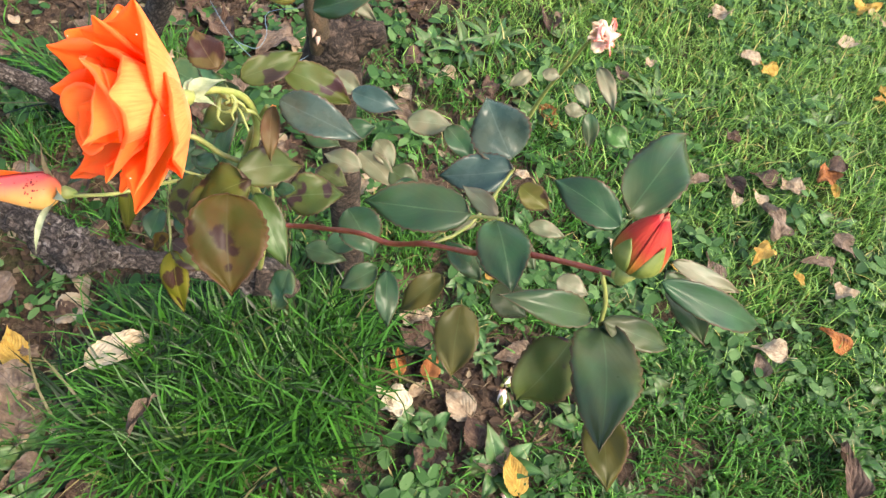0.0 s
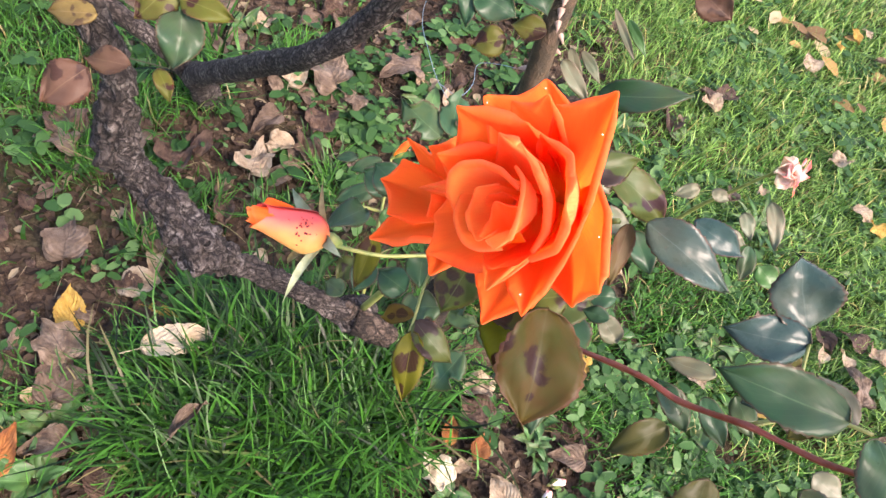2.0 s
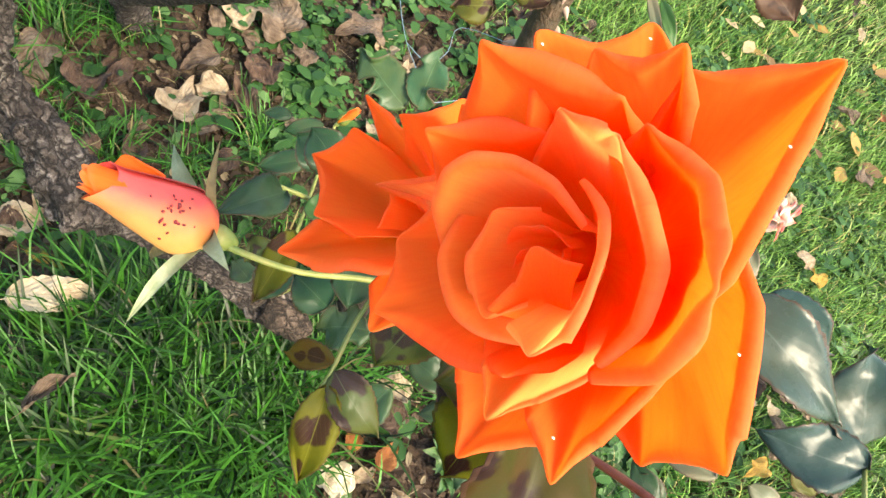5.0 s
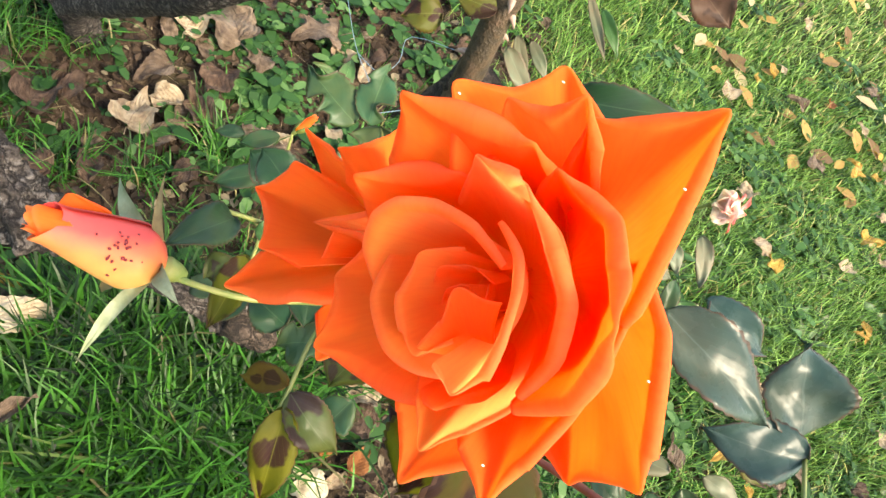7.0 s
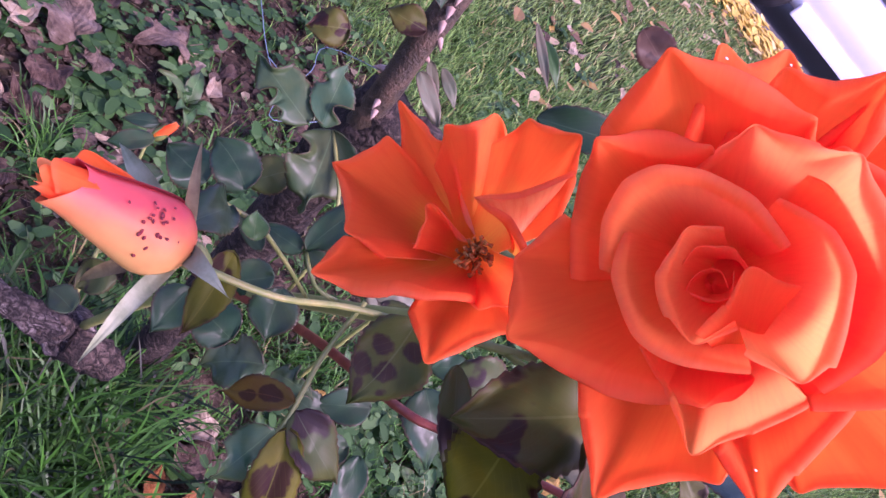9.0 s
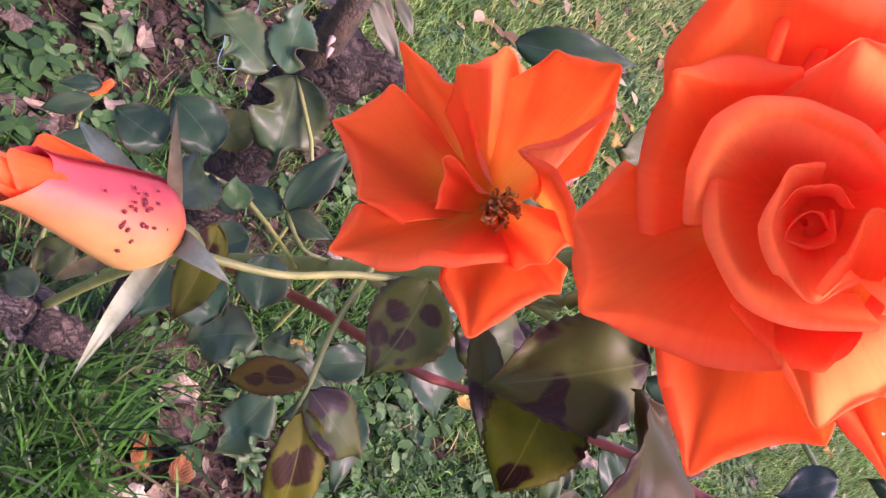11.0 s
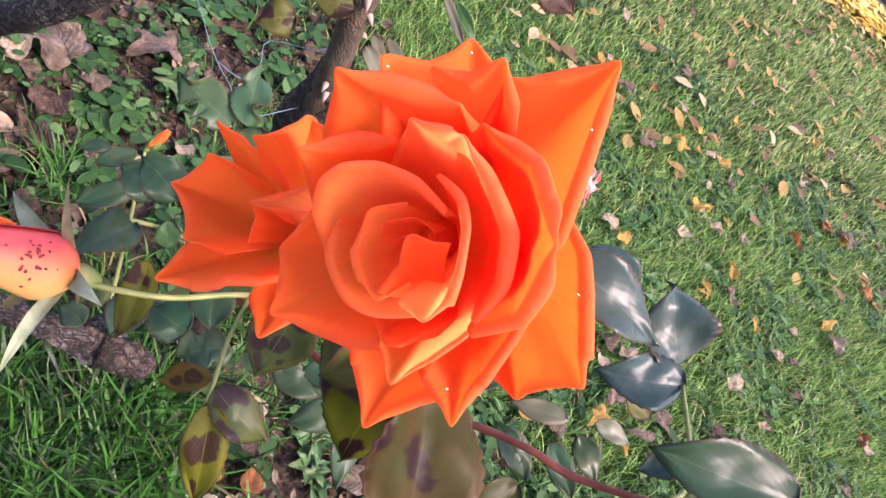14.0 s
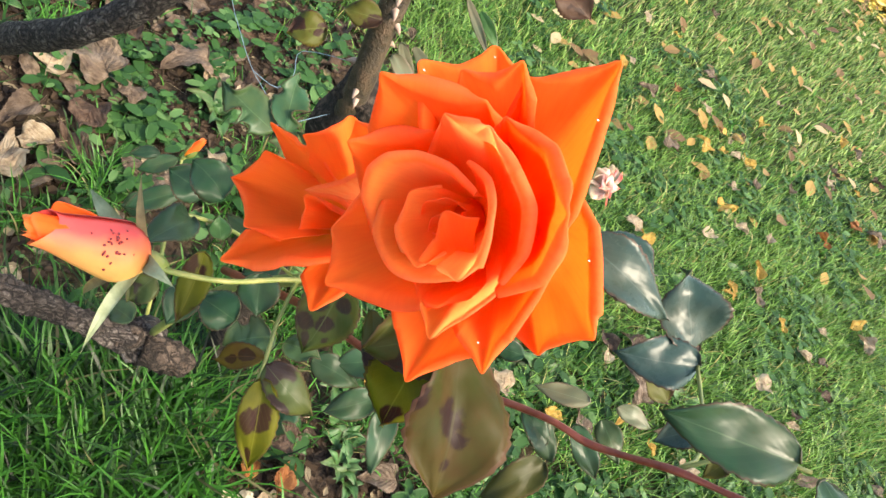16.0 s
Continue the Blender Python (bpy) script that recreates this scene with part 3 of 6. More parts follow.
def grow_grass():
    rng = np.random.default_rng(3)
    def lawn(x, y):
        """0 by the bush, 1 on the open lawn."""
        return min(1.0, max(0.0, (x * 0.55 + y - 1.55 + 0.3 * noise.noise(Vector((x * 2, y * 2, 7)))) / 0.8))

    def around(x, y):
        """1 round the bed, fading out behind the viewer and to both sides."""
        d = math.hypot((x - 0.3) / 2.3, (y - 1.6) / 1.9) + 0.25 * noise.noise(Vector((x * 1.5, y * 1.5, 17)))
        return min(1.0, max(0.0, (1.05 - d) / 0.3))

    near = scatter(86000, -2.2, 2.9, -0.5, 3.2, 11, lambda x, y: around(x, y) * (1 - 0.75 * lawn(x, y)) * (1 - bare(x, y)) ** 2.4 * min(1.0, max(0.0, 0.5 + 1.1 * noise.noise(Vector((x * 8, y * 8, 2))))) + 0.008)
    blades("grass", near, rng.uniform(0.025, 0.085, len(near)), rng.uniform(0.0022, 0.0058, len(near)), 1.0, GRASS, "short green lawn grass with a few dry blades", 5)
    def ease(v, a, b):
        """0 at a, 1 at b."""
        return min(1.0, max(0.0, (v - a) / (b - a)))

    def verge(x, y):
        """1 on the grass towards the kerb, dry and coloured paler for sun and haze."""
        wander = 0.5 * noise.noise(Vector((x * 0.9, y * 0.9, 61)))
        return ease(y + wander, 2.4, 3.5) * ease(x + wander, -3.4, -1.4) * ease(-x + wander, -8.6, -6.0)

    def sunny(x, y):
        """1 on the open lawn beside the bed, where the sun-brightened colour goes."""
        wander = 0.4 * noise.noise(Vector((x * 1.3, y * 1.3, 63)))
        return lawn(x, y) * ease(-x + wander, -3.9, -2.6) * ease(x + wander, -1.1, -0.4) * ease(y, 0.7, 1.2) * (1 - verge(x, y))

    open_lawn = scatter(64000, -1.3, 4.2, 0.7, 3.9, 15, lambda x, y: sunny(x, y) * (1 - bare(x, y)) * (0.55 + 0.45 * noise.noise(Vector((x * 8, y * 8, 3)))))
    blades("grass", open_lawn, rng.uniform(0.03, 0.11, len(open_lawn)), rng.uniform(0.002, 0.005, len(open_lawn)), 1.05, SUN_TONED_GRASS, "lawn grass with sunlight put into its bright colour", 8)
    far = scatter(118000, -3.6, 8.8, 2.2, 6.9, 12, lambda x, y: verge(x, y) * (0.6 + 0.4 * noise.noise(Vector((x * 3, y * 3, 2)))))
    blades("grass", far, rng.uniform(0.03, 0.09, len(far)), rng.uniform(0.005, 0.010, len(far)), 0.95, VERGE_GRASS, "dry autumn lawn grass reaching the kerb, sun and haze put into its pale colour", 6)

    def round_about(x, y):
        return (1 - around(x, y)) * (1 - sunny(x, y)) * (1 - 0.9 * verge(x, y)) * math.exp(-((x - 0.8) ** 2 + (y - 2.2) ** 2) / 22.0)

    rest = scatter(70000, -8.0, 10.0, -5.0, 6.85, 16, round_about)
    blades("grass", rest, rng.uniform(0.03, 0.10, len(rest)), rng.uniform(0.006, 0.014, len(rest)), 1.0, GRASS, "lawn grass round the rose bed", 9)

    def tufts(x, y):
        a, c = (x + 0.28) * 0.68 + (y - 0.65) * 0.73, (y - 0.65) * 0.68 - (x + 0.28) * 0.73
        d = (a / 0.25) ** 2 + (c / 0.18) ** 2
        e = ((x + 1.02) / 0.08) ** 2 + ((y - 1.25) / 0.08) ** 2
        return min(1.0, math.exp(-d * d * 1.2) + 0.12 * math.exp(-e))

    clump_at = ((-1.02, 1.06, 0.09), (-1.03, 0.87, 0.08), (-0.60, 0.57, 0.055), (-0.73, 0.93, 0.05), (-0.46, 0.43, 0.07), (-0.94, 1.16, 0.06), (-0.78, 0.78, 0.05), (-0.57, 1.18, 0.06), (-0.67, 0.43, 0.05), (-0.52, 0.72, 0.06), (-0.88, 1.45, 0.06), (-0.62, 1.02, 0.04))

    def clumps(x, y):
        return min(1.0, sum(math.exp(-((x - cx) ** 2 + (y - cy) ** 2) / (0.5 * r * r)) for cx, cy, r in clump_at))

    clump = scatter(1500, -1.2, -0.3, 0.3, 1.6, 14, clumps)
    blades("long_grass", clump, rng.uniform(0.04, 0.13, len(clump)), rng.uniform(0.0025, 0.005, len(clump)), 1.2, CLUMP, "sparse clumps of green grass on bare soil", 19, 6, 0.3)

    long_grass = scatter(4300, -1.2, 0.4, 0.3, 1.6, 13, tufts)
    blades("long_grass", long_grass, rng.uniform(0.10, 0.26, len(long_grass)), rng.uniform(0.0035, 0.0085, len(long_grass)), 1.35, TUFT, "lush tuft of long green grass below the rose bush, shade put into its colour", 7, 6, 0.6)


def grow_weeds():
    """Small round leaves on the earth, in threes."""
    rng = random.Random(21)
    verts, faces = [], []

    def near(x, y):
        k = 0.05 + 0.95 * (noise.noise(Vector((x * 6, y * 6, 41))) > -0.05) * math.exp(-(((x + 0.45) / 0.35) ** 2 + ((y - 1.55) / 0.45) ** 2)) + 0.8 * (noise.noise(Vector((x * 3, y * 3, 31))) > 0.02) * (x > 0.1) + 0.3 * (noise.noise(Vector((x * 5, y * 5, 35))) > 0.15) * (x < -0.3)
        return min(1.0, k)

    for x, y, z in scatter(6800, -1.5, 2.4, 0.3, 3.6, 22, near):
        size, a0, rise = 0.004 + 0.016 * rng.random() ** 2.6, rng.uniform(0, 6.28), rng.uniform(0.01, 0.055)
        count = rng.choice((2, 3, 3, 4, 5))
        long = rng.uniform(0.9, 1.7)
        for k in range(count):
            a = a0 + k * 6.28 / count + rng.uniform(-0.4, 0.4)
            cx, cy, cz = x + math.cos(a) * size * long, y + math.sin(a) * size * long, z + rise * rng.uniform(0.6, 1.2)
            dip = rng.uniform(-0.35, 0.25)
            first = len(verts)
            verts.append((cx - math.cos(a) * size * long, cy - math.sin(a) * size * long, cz - dip * size))
            for b in (-2.2, -1.3, -0.45, 0.0, 0.45, 1.3, 2.2):
                reach, wide = math.cos(b) * size * long, math.sin(b) * size * 0.8
                verts.append((cx + math.cos(a) * reach - math.sin(a) * wide, cy + math.sin(a) * reach + math.cos(a) * wide, cz + dip * size * math.cos(b) + 0.25 * size * abs(math.sin(b))))
            faces.append(tuple(range(first, first + 8)))
    mesh = bpy.data.meshes.new("clover")
    mesh.from_pydata(verts, [], faces)
    mesh.materials.append(WEED)
    tagged(new("clover", mesh), "low clover and round-leaved weeds on the soil", "weeds", kind="stuff")


grow_grass()
grow_weeds()


# ---- road, kerb and parked car ----
def box_into(bm, x0, x1, y0, y1, z0, z1, bevel=0.0):
    made = bmesh.ops.create_cube(bm, size=1.0, matrix=Matrix.Translation(((x0 + x1) / 2, (y0 + y1) / 2, (z0 + z1) / 2)) @ Matrix.Diagonal((x1 - x0, y1 - y0, z1 - z0, 1)))
    if bevel:
        edges = list({e for v in made["verts"] for e in v.link_edges})
        bmesh.ops.bevel(bm, geom=edges, offset=bevel, segments=3, affect="EDGES")
    return bm


def build_road():
    bm = box_into(bmesh.new(), -60, 60, 7.12, 14.0, -0.215, -0.10)
    tagged(part("road", bm, ASPHALT, smooth=False), "grey asphalt road beyond the lawn", "road", kind="structure")
    kerb = thing("kerb", (2.5, 7.0, -0.2), "row of pale concrete kerb stones along the road", "kerb", kind="structure")
    for k in range(16):
        bm = box_into(bmesh.new(), -4.0 + k, -3.008 + k, 6.96, 7.12, -0.215, 0.03, 0.015)
        part("kerb_stone", bm, CONCRETE, kerb, smooth=False)


build_road()

CAR_PAINT = Nodes("silver car paint", 0.25, 0.6)
CAR_PAINT.bsdf.inputs["Metallic"].default_value = 0.15
CAR_PAINT.bsdf.inputs["Coat Weight"].default_value = 0.8
CAR_PAINT.color(CAR_PAINT.ramp(CAR_PAINT.noise(CAR_PAINT.coords(), 3.0), [(0.3, (0.80, 0.80, 0.82)), (0.7, (0.86, 0.86, 0.87))]))
CAR_DARK = plain("car plastic", [(0.3, (0.012, 0.012, 0.014)), (0.7, (0.03, 0.03, 0.03))], 20.0, 0.5, 0.1)
CAR_RED = plain("red lamp plastic", [(0.3, (0.35, 0.02, 0.02)), (0.7, (0.5, 0.04, 0.03))], 10.0, 0.25, 0.05)
CAR_GLASS = Nodes("car window glass", 0.05, 0.7)
CAR_GLASS.color((0.02, 0.025, 0.03))
CAR_RIM = Nodes("alloy rim", 0.3, 0.5)
CAR_RIM.bsdf.inputs["Metallic"].default_value = 0.9
CAR_RIM.color((0.5, 0.5, 0.52))


def build_car(x, y, z):
    car = thing("parked_car", (x, y, z), "pale silver hatchback car parked on the road", "car")
    # body: cross-sections along the length, each rounded
    stations = [(-2.0, 0.35, 0.62, 0.72), (-1.9, 0.24, 0.78, 0.82), (-1.2, 0.2, 0.88, 0.86), (-0.6, 0.2, 0.92, 0.87), (1.2, 0.2, 0.94, 0.87), (1.8, 0.24, 0.92, 0.84), (1.98, 0.36, 0.80, 0.76)]
    bm, rings = bmesh.new(), []
    for sx, lo, hi, half in stations:
        ring = []
        for a in range(16):
            t = 2 * math.pi * a / 16
            c, s = math.cos(t), math.sin(t)
            ring.append(bm.verts.new((x + sx, y + half * math.copysign(abs(c) ** 0.35, c), z + (lo + hi) / 2 + (hi - lo) / 2 * math.copysign(abs(s) ** 0.45, s))))
        rings.append(ring)
    for a, b in zip(rings, rings[1:]):
        for k in range(16):
            bm.faces.new((a[k], a[(k + 1) % 16], b[(k + 1) % 16], b[k]))
    bm.faces.new(rings[0]), bm.faces.new(list(reversed(rings[-1])))
    bmesh.ops.recalc_face_normals(bm, faces=bm.faces[:])
    part("body", bm, CAR_PAINT.mat, car)
    bm, rings = bmesh.new(), []
    for zz, x0, x1, half in ((0.9, -1.05, 1.75, 0.80), (1.15, -0.75, 1.6, 0.74), (1.40, -0.35, 1.35, 0.64), (1.45, -0.15, 1.2, 0.55)):
        rings.append([bm.verts.new((x + a, y + b * half, z + zz)) for a, b in ((x0, -0.9), (x0 + 0.15, -1), (x1 - 0.15, -1), (x1, -0.9), (x1, 0.9), (x1 - 0.15, 1), (x0 + 0.15, 1), (x0, 0.9))])
    for a, b in zip(rings, rings[1:]):
        for k in range(8):
            bm.faces.new((a[k], a[(k + 1) % 8], b[(k + 1) % 8], b[k]))
    bm.faces.new(rings[-1])
    part("cabin", bm, CAR_PAINT.mat, car)
    for side in (-1, 1):
        for x0, x1 in ((-0.62, 0.30), (0.38, 1.35)):
            bm = bmesh.new()
            quad = [(x0 + 0.02, 0.775, 0.98), (x1, 0.775, 0.98), (x1 - 0.1, 0.665, 1.36), (x0 + (0.32 if x0 < 0 else 0.04), 0.665, 1.36)]
            front = [bm.verts.new((x + a, y + side * (b + 0.012), z + c)) for a, b, c in quad]
            back = [bm.verts.new((x + a, y + side * (b - 0.02), z + c)) for a, b, c in quad]
            for k in range(4):
                bm.faces.new((front[k], front[(k + 1) % 4], back[(k + 1) % 4], back[k]))
            bm.faces.new(front), bm.faces.new(back[::-1])
            bmesh.ops.recalc_face_normals(bm, faces=bm.faces[:])
            part("side_window", bm, CAR_GLASS.mat, car, "dark glass", smooth=False)
        part("sill", box_into(bmesh.new(), x - 0.85, x + 0.85, y + side * 0.86 - 0.03, y + side * 0.86 + 0.03, z + 0.2, z + 0.34, 0.01), CAR_PAINT.mat, car, "painted sill", smooth=False)
        for wx in (-1.25, 1.22):
            bm = bmesh.new()
            turn = Matrix.Translation((x + wx, y + side * 0.80, z + 0.31)) @ Matrix.Rotation(radians(90), 4, "X")
            bmesh.ops.create_cone(bm, cap_ends=True, segments=28, radius1=0.31, radius2=0.31, depth=0.2, matrix=turn)
            edges = [e for e in bm.edges if e.calc_length() > 0.05 and abs(e.verts[0].co.y - e.verts[1].co.y) < 1e-4]
            bmesh.ops.bevel(bm, geom=edges, offset=0.03, segments=3, affect="EDGES")
            wheel = part("wheel", bm, CAR_DARK, car, "black tyre")
            bm = bmesh.new()
            out = y + side * 0.905
            for k in range(5):
                a = 2 * math.pi * k / 5
                tube_into(bm, [(x + wx, out, z + 0.31), (x + wx + 0.19 * math.cos(a), out, z + 0.31 + 0.19 * math.sin(a))], [0.03, 0.022], 6)
            circle = [(x + wx + 0.2 * math.cos(t * math.pi / 10), out, z + 0.31 + 0.2 * math.sin(t * math.pi / 10)) for t in range(21)]
            tube_into(bm, circle, [0.015] * 21, 6)
            part("rim", bm, CAR_RIM.mat, wheel, "five-spoke alloy rim")
    for side in (-1, 1):
        part("tail_lamp", box_into(bmesh.new(), x + 1.80, x + 1.97, y + side * 0.68 - 0.1, y + side * 0.68 + 0.1, z + 0.62, z + 0.86, 0.03), CAR_RED, car, "red lamp")
    part("bumper", box_into(bmesh.new(), x + 1.75, x + 2.02, y - 0.7, y + 0.7, z + 0.24, z + 0.46, 0.05), CAR_DARK, car, "dark bumper")
    return car


build_car(3.0, 9.05, -0.10)


# ---- the orange rose bush ----
bush = thing("rose_bush", (-0.31, 0.91, 0.0), "old rose bush with orange blooms and spotted autumn leaves", "rose bush")

# old wood
OLD = [(-0.31, 0.91, -0.03), (-0.29, 0.87, 0.15), (-0.26, 0.77, 0.36), (-0.255, 0.70, 0.47)]
limb("trunk", OLD, [0.034, 0.03, 0.026, 0.03], BARK, bush, "dark old trunk", 14, 0.3, 28, 6)
ARM = [(-0.262, 0.693, 0.476), (-0.316, 0.661, 0.52), (-0.371, 0.619, 0.587), (-0.412, 0.588, 0.625), (-0.438, 0.565, 0.657), (-0.487, 0.568, 0.707), (-0.531, 0.569, 0.732), (-0.551, 0.566, 0.766), (-0.555, 0.576, 0.849), (-0.552, 0.578, 0.888), (-0.60, 0.56, 1.10)]
limb("old_branch", ARM, [0.019, 0.014, 0.013, 0.020, 0.031, 0.020, 0.0175, 0.026, 0.0165, 0.016, 0.012], BARK, bush, "gnarled grey-brown branch with knots and a hollow", 40, 0.6, 55, 20)


def knot(place, size, toward, material, name="knot"):
    """A swollen ring round a sunken scar."""
    bm = bmesh.new()
    d = Vector(toward).normalized()
    s = d.orthogonal().normalized()
    o = d.cross(s)
    rings = []
    for r, h in ((1.5, -0.5), (1.25, 0.25), (0.95, 0.55), (0.65, 0.42), (0.45, -0.1), (0.3, -0.6)):
        ring = []
        for k in range(14):
            a = 2 * math.pi * k / 14
            q = Vector(place) + (s * math.cos(a) + o * math.sin(a)) * r * size + d * h * size
            ring.append(bm.verts.new(q + d * 0.25 * size * noise.noise(q * 70)))
        rings.append(ring)
    for a, b in zip(rings, rings[1:]):
        for k in range(14):
            bm.faces.new((a[k], a[(k + 1) % 14], b[(k + 1) % 14], b[k]))
    bm.faces.new(rings[-1])
    return part(name, bm, material, bush)


knot((-0.441, 0.572, 0.680), 0.011, (0.2, -0.45, 0.85), BARK)
# shade of the hollow, painted as a near-black ball in the knot
HOLLOW_SHADE = plain("dark hollow", [(0.3, (0.002, 0.0015, 0.001)), (0.7, (0.008, 0.006, 0.005))], 80.0, 0.95, 0.2)
HOLE = Vector((-0.427, 0.566, 0.684))
knot(HOLE, 0.0095, (0.25, -0.55, 0.8), BARK)
bm = bmesh.new()
bmesh.ops.create_icosphere(bm, subdivisions=2, radius=0.0062, matrix=Matrix.Translation(HOLE))
part("hollow", bm, HOLLOW_SHADE, bush, "near-black ball painted as the shade inside the branch's hollow")
knot((-0.57, 0.556, 0.775), 0.012, (-0.5, -0.5, 0.5), BARK)
knot((-0.548, 0.566, 0.862), 0.006, (0.2, -0.7, 0.5), BARK)
for spot_, size_, way_ in (((-0.49, 0.555, 0.722), 0.010, (0.3, -0.7, 0.6)), ((-0.395, 0.59, 0.632), 0.007, (0.5, -0.5, 0.7)), ((-0.555, 0.558, 0.815), 0.009, (-0.2, -0.9, 0.3)), ((-0.335, 0.64, 0.553), 0.006, (-0.2, -0.8, 0.5)), ((-0.535, 0.56, 0.79), 0.008, (0.7, -0.6, 0.2)), ((-0.455, 0.55, 0.66), 0.009, (-0.5, -0.8, 0.2))):
    knot(spot_, size_, way_, BARK)
knot((-0.262, 0.688, 0.492), 0.011, (0.2, -0.6, 0.7), DEAD_WOOD, "cut_end")
knot((-0.225, 0.71, 0.455), 0.012, (0.7, -0.4, 0.4), DEAD_WOOD, "cut_end")
for spot_, size_, way_ in (((-0.235, 0.70, 0.462), 0.010, (0.2, -0.8, 0.5)), ((-0.205, 0.708, 0.455), 0.013, (0.5, -0.6, 0.5)), ((-0.215, 0.70, 0.44), 0.011, (0.3, -0.9, 0.0)), ((-0.187, 0.716, 0.445), 0.012, (0.8, -0.4, 0.3)), ((-0.28, 0.672, 0.488), 0.008, (-0.1, -0.8, 0.6))):
    knot(spot_, size_, way_, DEAD_WOOD, "rotten_knot")
limb("dead_stub", [(-0.25, 0.70, 0.455), (-0.21, 0.715, 0.445), (-0.185, 0.72, 0.435)], [0.024, 0.027, 0.014], DEAD_WOOD, bush, "rotten stub of old wood", 12, 0.5, 60, 5)

# canes that carry the blooms
limb("cane", [(-0.25, 0.72, 0.46), (-0.20, 0.68, 0.70), (-0.15, 0.58, 0.93), (-0.115, 0.505, 1.08), (-0.085, 0.478, 1.18)], [0.006, 0.0055, 0.005, 0.0042, 0.0036], STEM, bush, "", 8, 0.1, 60)
limb("red_stem", [(-0.20, 0.66, 0.78), (-0.13, 0.55, 0.96), (-0.086, 0.487, 1.047), (-0.066, 0.483, 1.060), (-0.046, 0.476, 1.080), (-0.030, 0.468, 1.098), (-0.012, 0.463, 1.113), (0.004, 0.456, 1.128), (0.022, 0.4515, 1.134), (0.036, 0.446, 1.149), (0.050, 0.439, 1.169), (0.066, 0.4365, 1.177), (0.084, 0.431, 1.190), (0.098, 0.424, 1.211), (0.112, 0.4225, 1.220), (0.133, 0.413, 1.239), (0.157, 0.401, 1.26)], [0.0042, 0.0032, 0.0024, 0.0020, 0.0023, 0.0018, 0.0022, 0.0018, 0.0022, 0.0017, 0.0021, 0.0016, 0.0020, 0.0016, 0.0020, 0.0016, 0.0018], RED_STEM, bush, "dark red smooth stem", 8, 0.12, 60)

leaf(bush, (0.165, 0.397, 1.210), (0.166, 0.312, 1.252), 0.038, (-0.17, -0.32, 0.93), "green")
leaf(bush, (0.164, 0.394, 1.220), (0.212, 0.403, 1.201), 0.018, (-0.19, -0.37, 0.91), "green")
leaf(bush, (0.154, 0.391, 1.195), (0.137, 0.363, 1.144), 0.037, (-0.11, -0.31, 0.94), "spotted")
leaf(bush, (0.195, 0.381, 1.129), (0.210, 0.334, 1.123), 0.029, (-0.19, -0.26, 0.95), "darkolive")
leaf(bush, (0.157, 0.395, 1.221), (0.104, 0.376, 1.247), 0.019, (-0.10, -0.37, 0.92), "green")
leaf(bush, (0.090, 0.441, 1.217), (0.110, 0.399, 1.214), 0.032, (-0.04, -0.41, 0.91), "green")
leaf(bush, (0.074, 0.439, 1.219), (0.009, 0.432, 1.208), 0.031, (-0.30, -0.45, 0.84), "green", 0.3)
leaf(bush, (0.090, 0.455, 1.202), (0.063, 0.471, 1.201), 0.013, (0.00, -0.45, 0.89), "pale")
leaf(bush, (0.094, 0.552, 1.132), (0.040, 0.533, 1.122), 0.033, (0.01, -0.48, 0.88), "dusky")
leaf(bush, (0.090, 0.565, 1.128), (0.056, 0.592, 1.158), 0.047, (0.01, -0.52, 0.85), "dusky")
leaf(bush, (0.155, 0.435, 1.257), (0.113, 0.452, 1.258), 0.024, (-0.11, -0.48, 0.87), "green")
leaf(bush, (0.159, 0.447, 1.253), (0.185, 0.517, 1.260), 0.035, (-0.17, -0.52, 0.84), "green")
leaf(bush, (0.178, 0.399, 1.270), (0.255, 0.418, 1.232), 0.018, (-0.26, -0.41, 0.88), "green")
leaf(bush, (0.187, 0.422, 1.248), (0.226, 0.405, 1.213), 0.019, (-0.23, -0.40, 0.89), "green")
leaf(bush, (0.194, 0.439, 1.235), (0.241, 0.441, 1.223), 0.012, (-0.24, -0.43, 0.87), "pale")
leaf(bush, (-0.061, 0.470, 1.228), (-0.006, 0.465, 1.223), 0.025, (0.19, -0.47, 0.86), "dusky")
leaf(bush, (-0.107, 0.506, 1.193), (-0.075, 0.539, 1.200), 0.022, (0.25, -0.49, 0.84), "spotted")
leaf(bush, (-0.087, 0.532, 1.185), (-0.037, 0.539, 1.164), 0.027, (0.20, -0.49, 0.85), "spotted")
leaf(bush, (-0.031, 0.520, 1.199), (0.005, 0.520, 1.197), 0.018, (0.14, -0.50, 0.85), "dusky")
leaf(bush, (-0.108, 0.481, 1.225), (-0.129, 0.497, 1.236), 0.023, (0.31, -0.47, 0.82), "brown")
leaf(bush, (-0.086, 0.447, 1.168), (-0.052, 0.481, 1.152), 0.028, (0.22, -0.41, 0.89), "spotted")
leaf(bush, (-0.078, 0.501, 1.071), (-0.034, 0.516, 1.079), 0.035, (0.17, -0.40, 0.90), "spotted")
leaf(bush, (-0.079, 0.455, 1.137), (-0.042, 0.419, 1.114), 0.024, (0.20, -0.35, 0.91), "bright")
leaf(bush, (-0.079, 0.422, 1.182), (-0.055, 0.368, 1.155), 0.050, (0.30, -0.33, 0.90), "bigbrown", 0.34)
leaf(bush, (-0.067, 0.472, 1.218), (-0.058, 0.444, 1.200), 0.012, (0.23, -0.44, 0.87), "brown")
leaf(bush, (-0.045, 0.566, 0.981), (-0.007, 0.535, 0.961), 0.042, (0.11, -0.39, 0.92), "green")
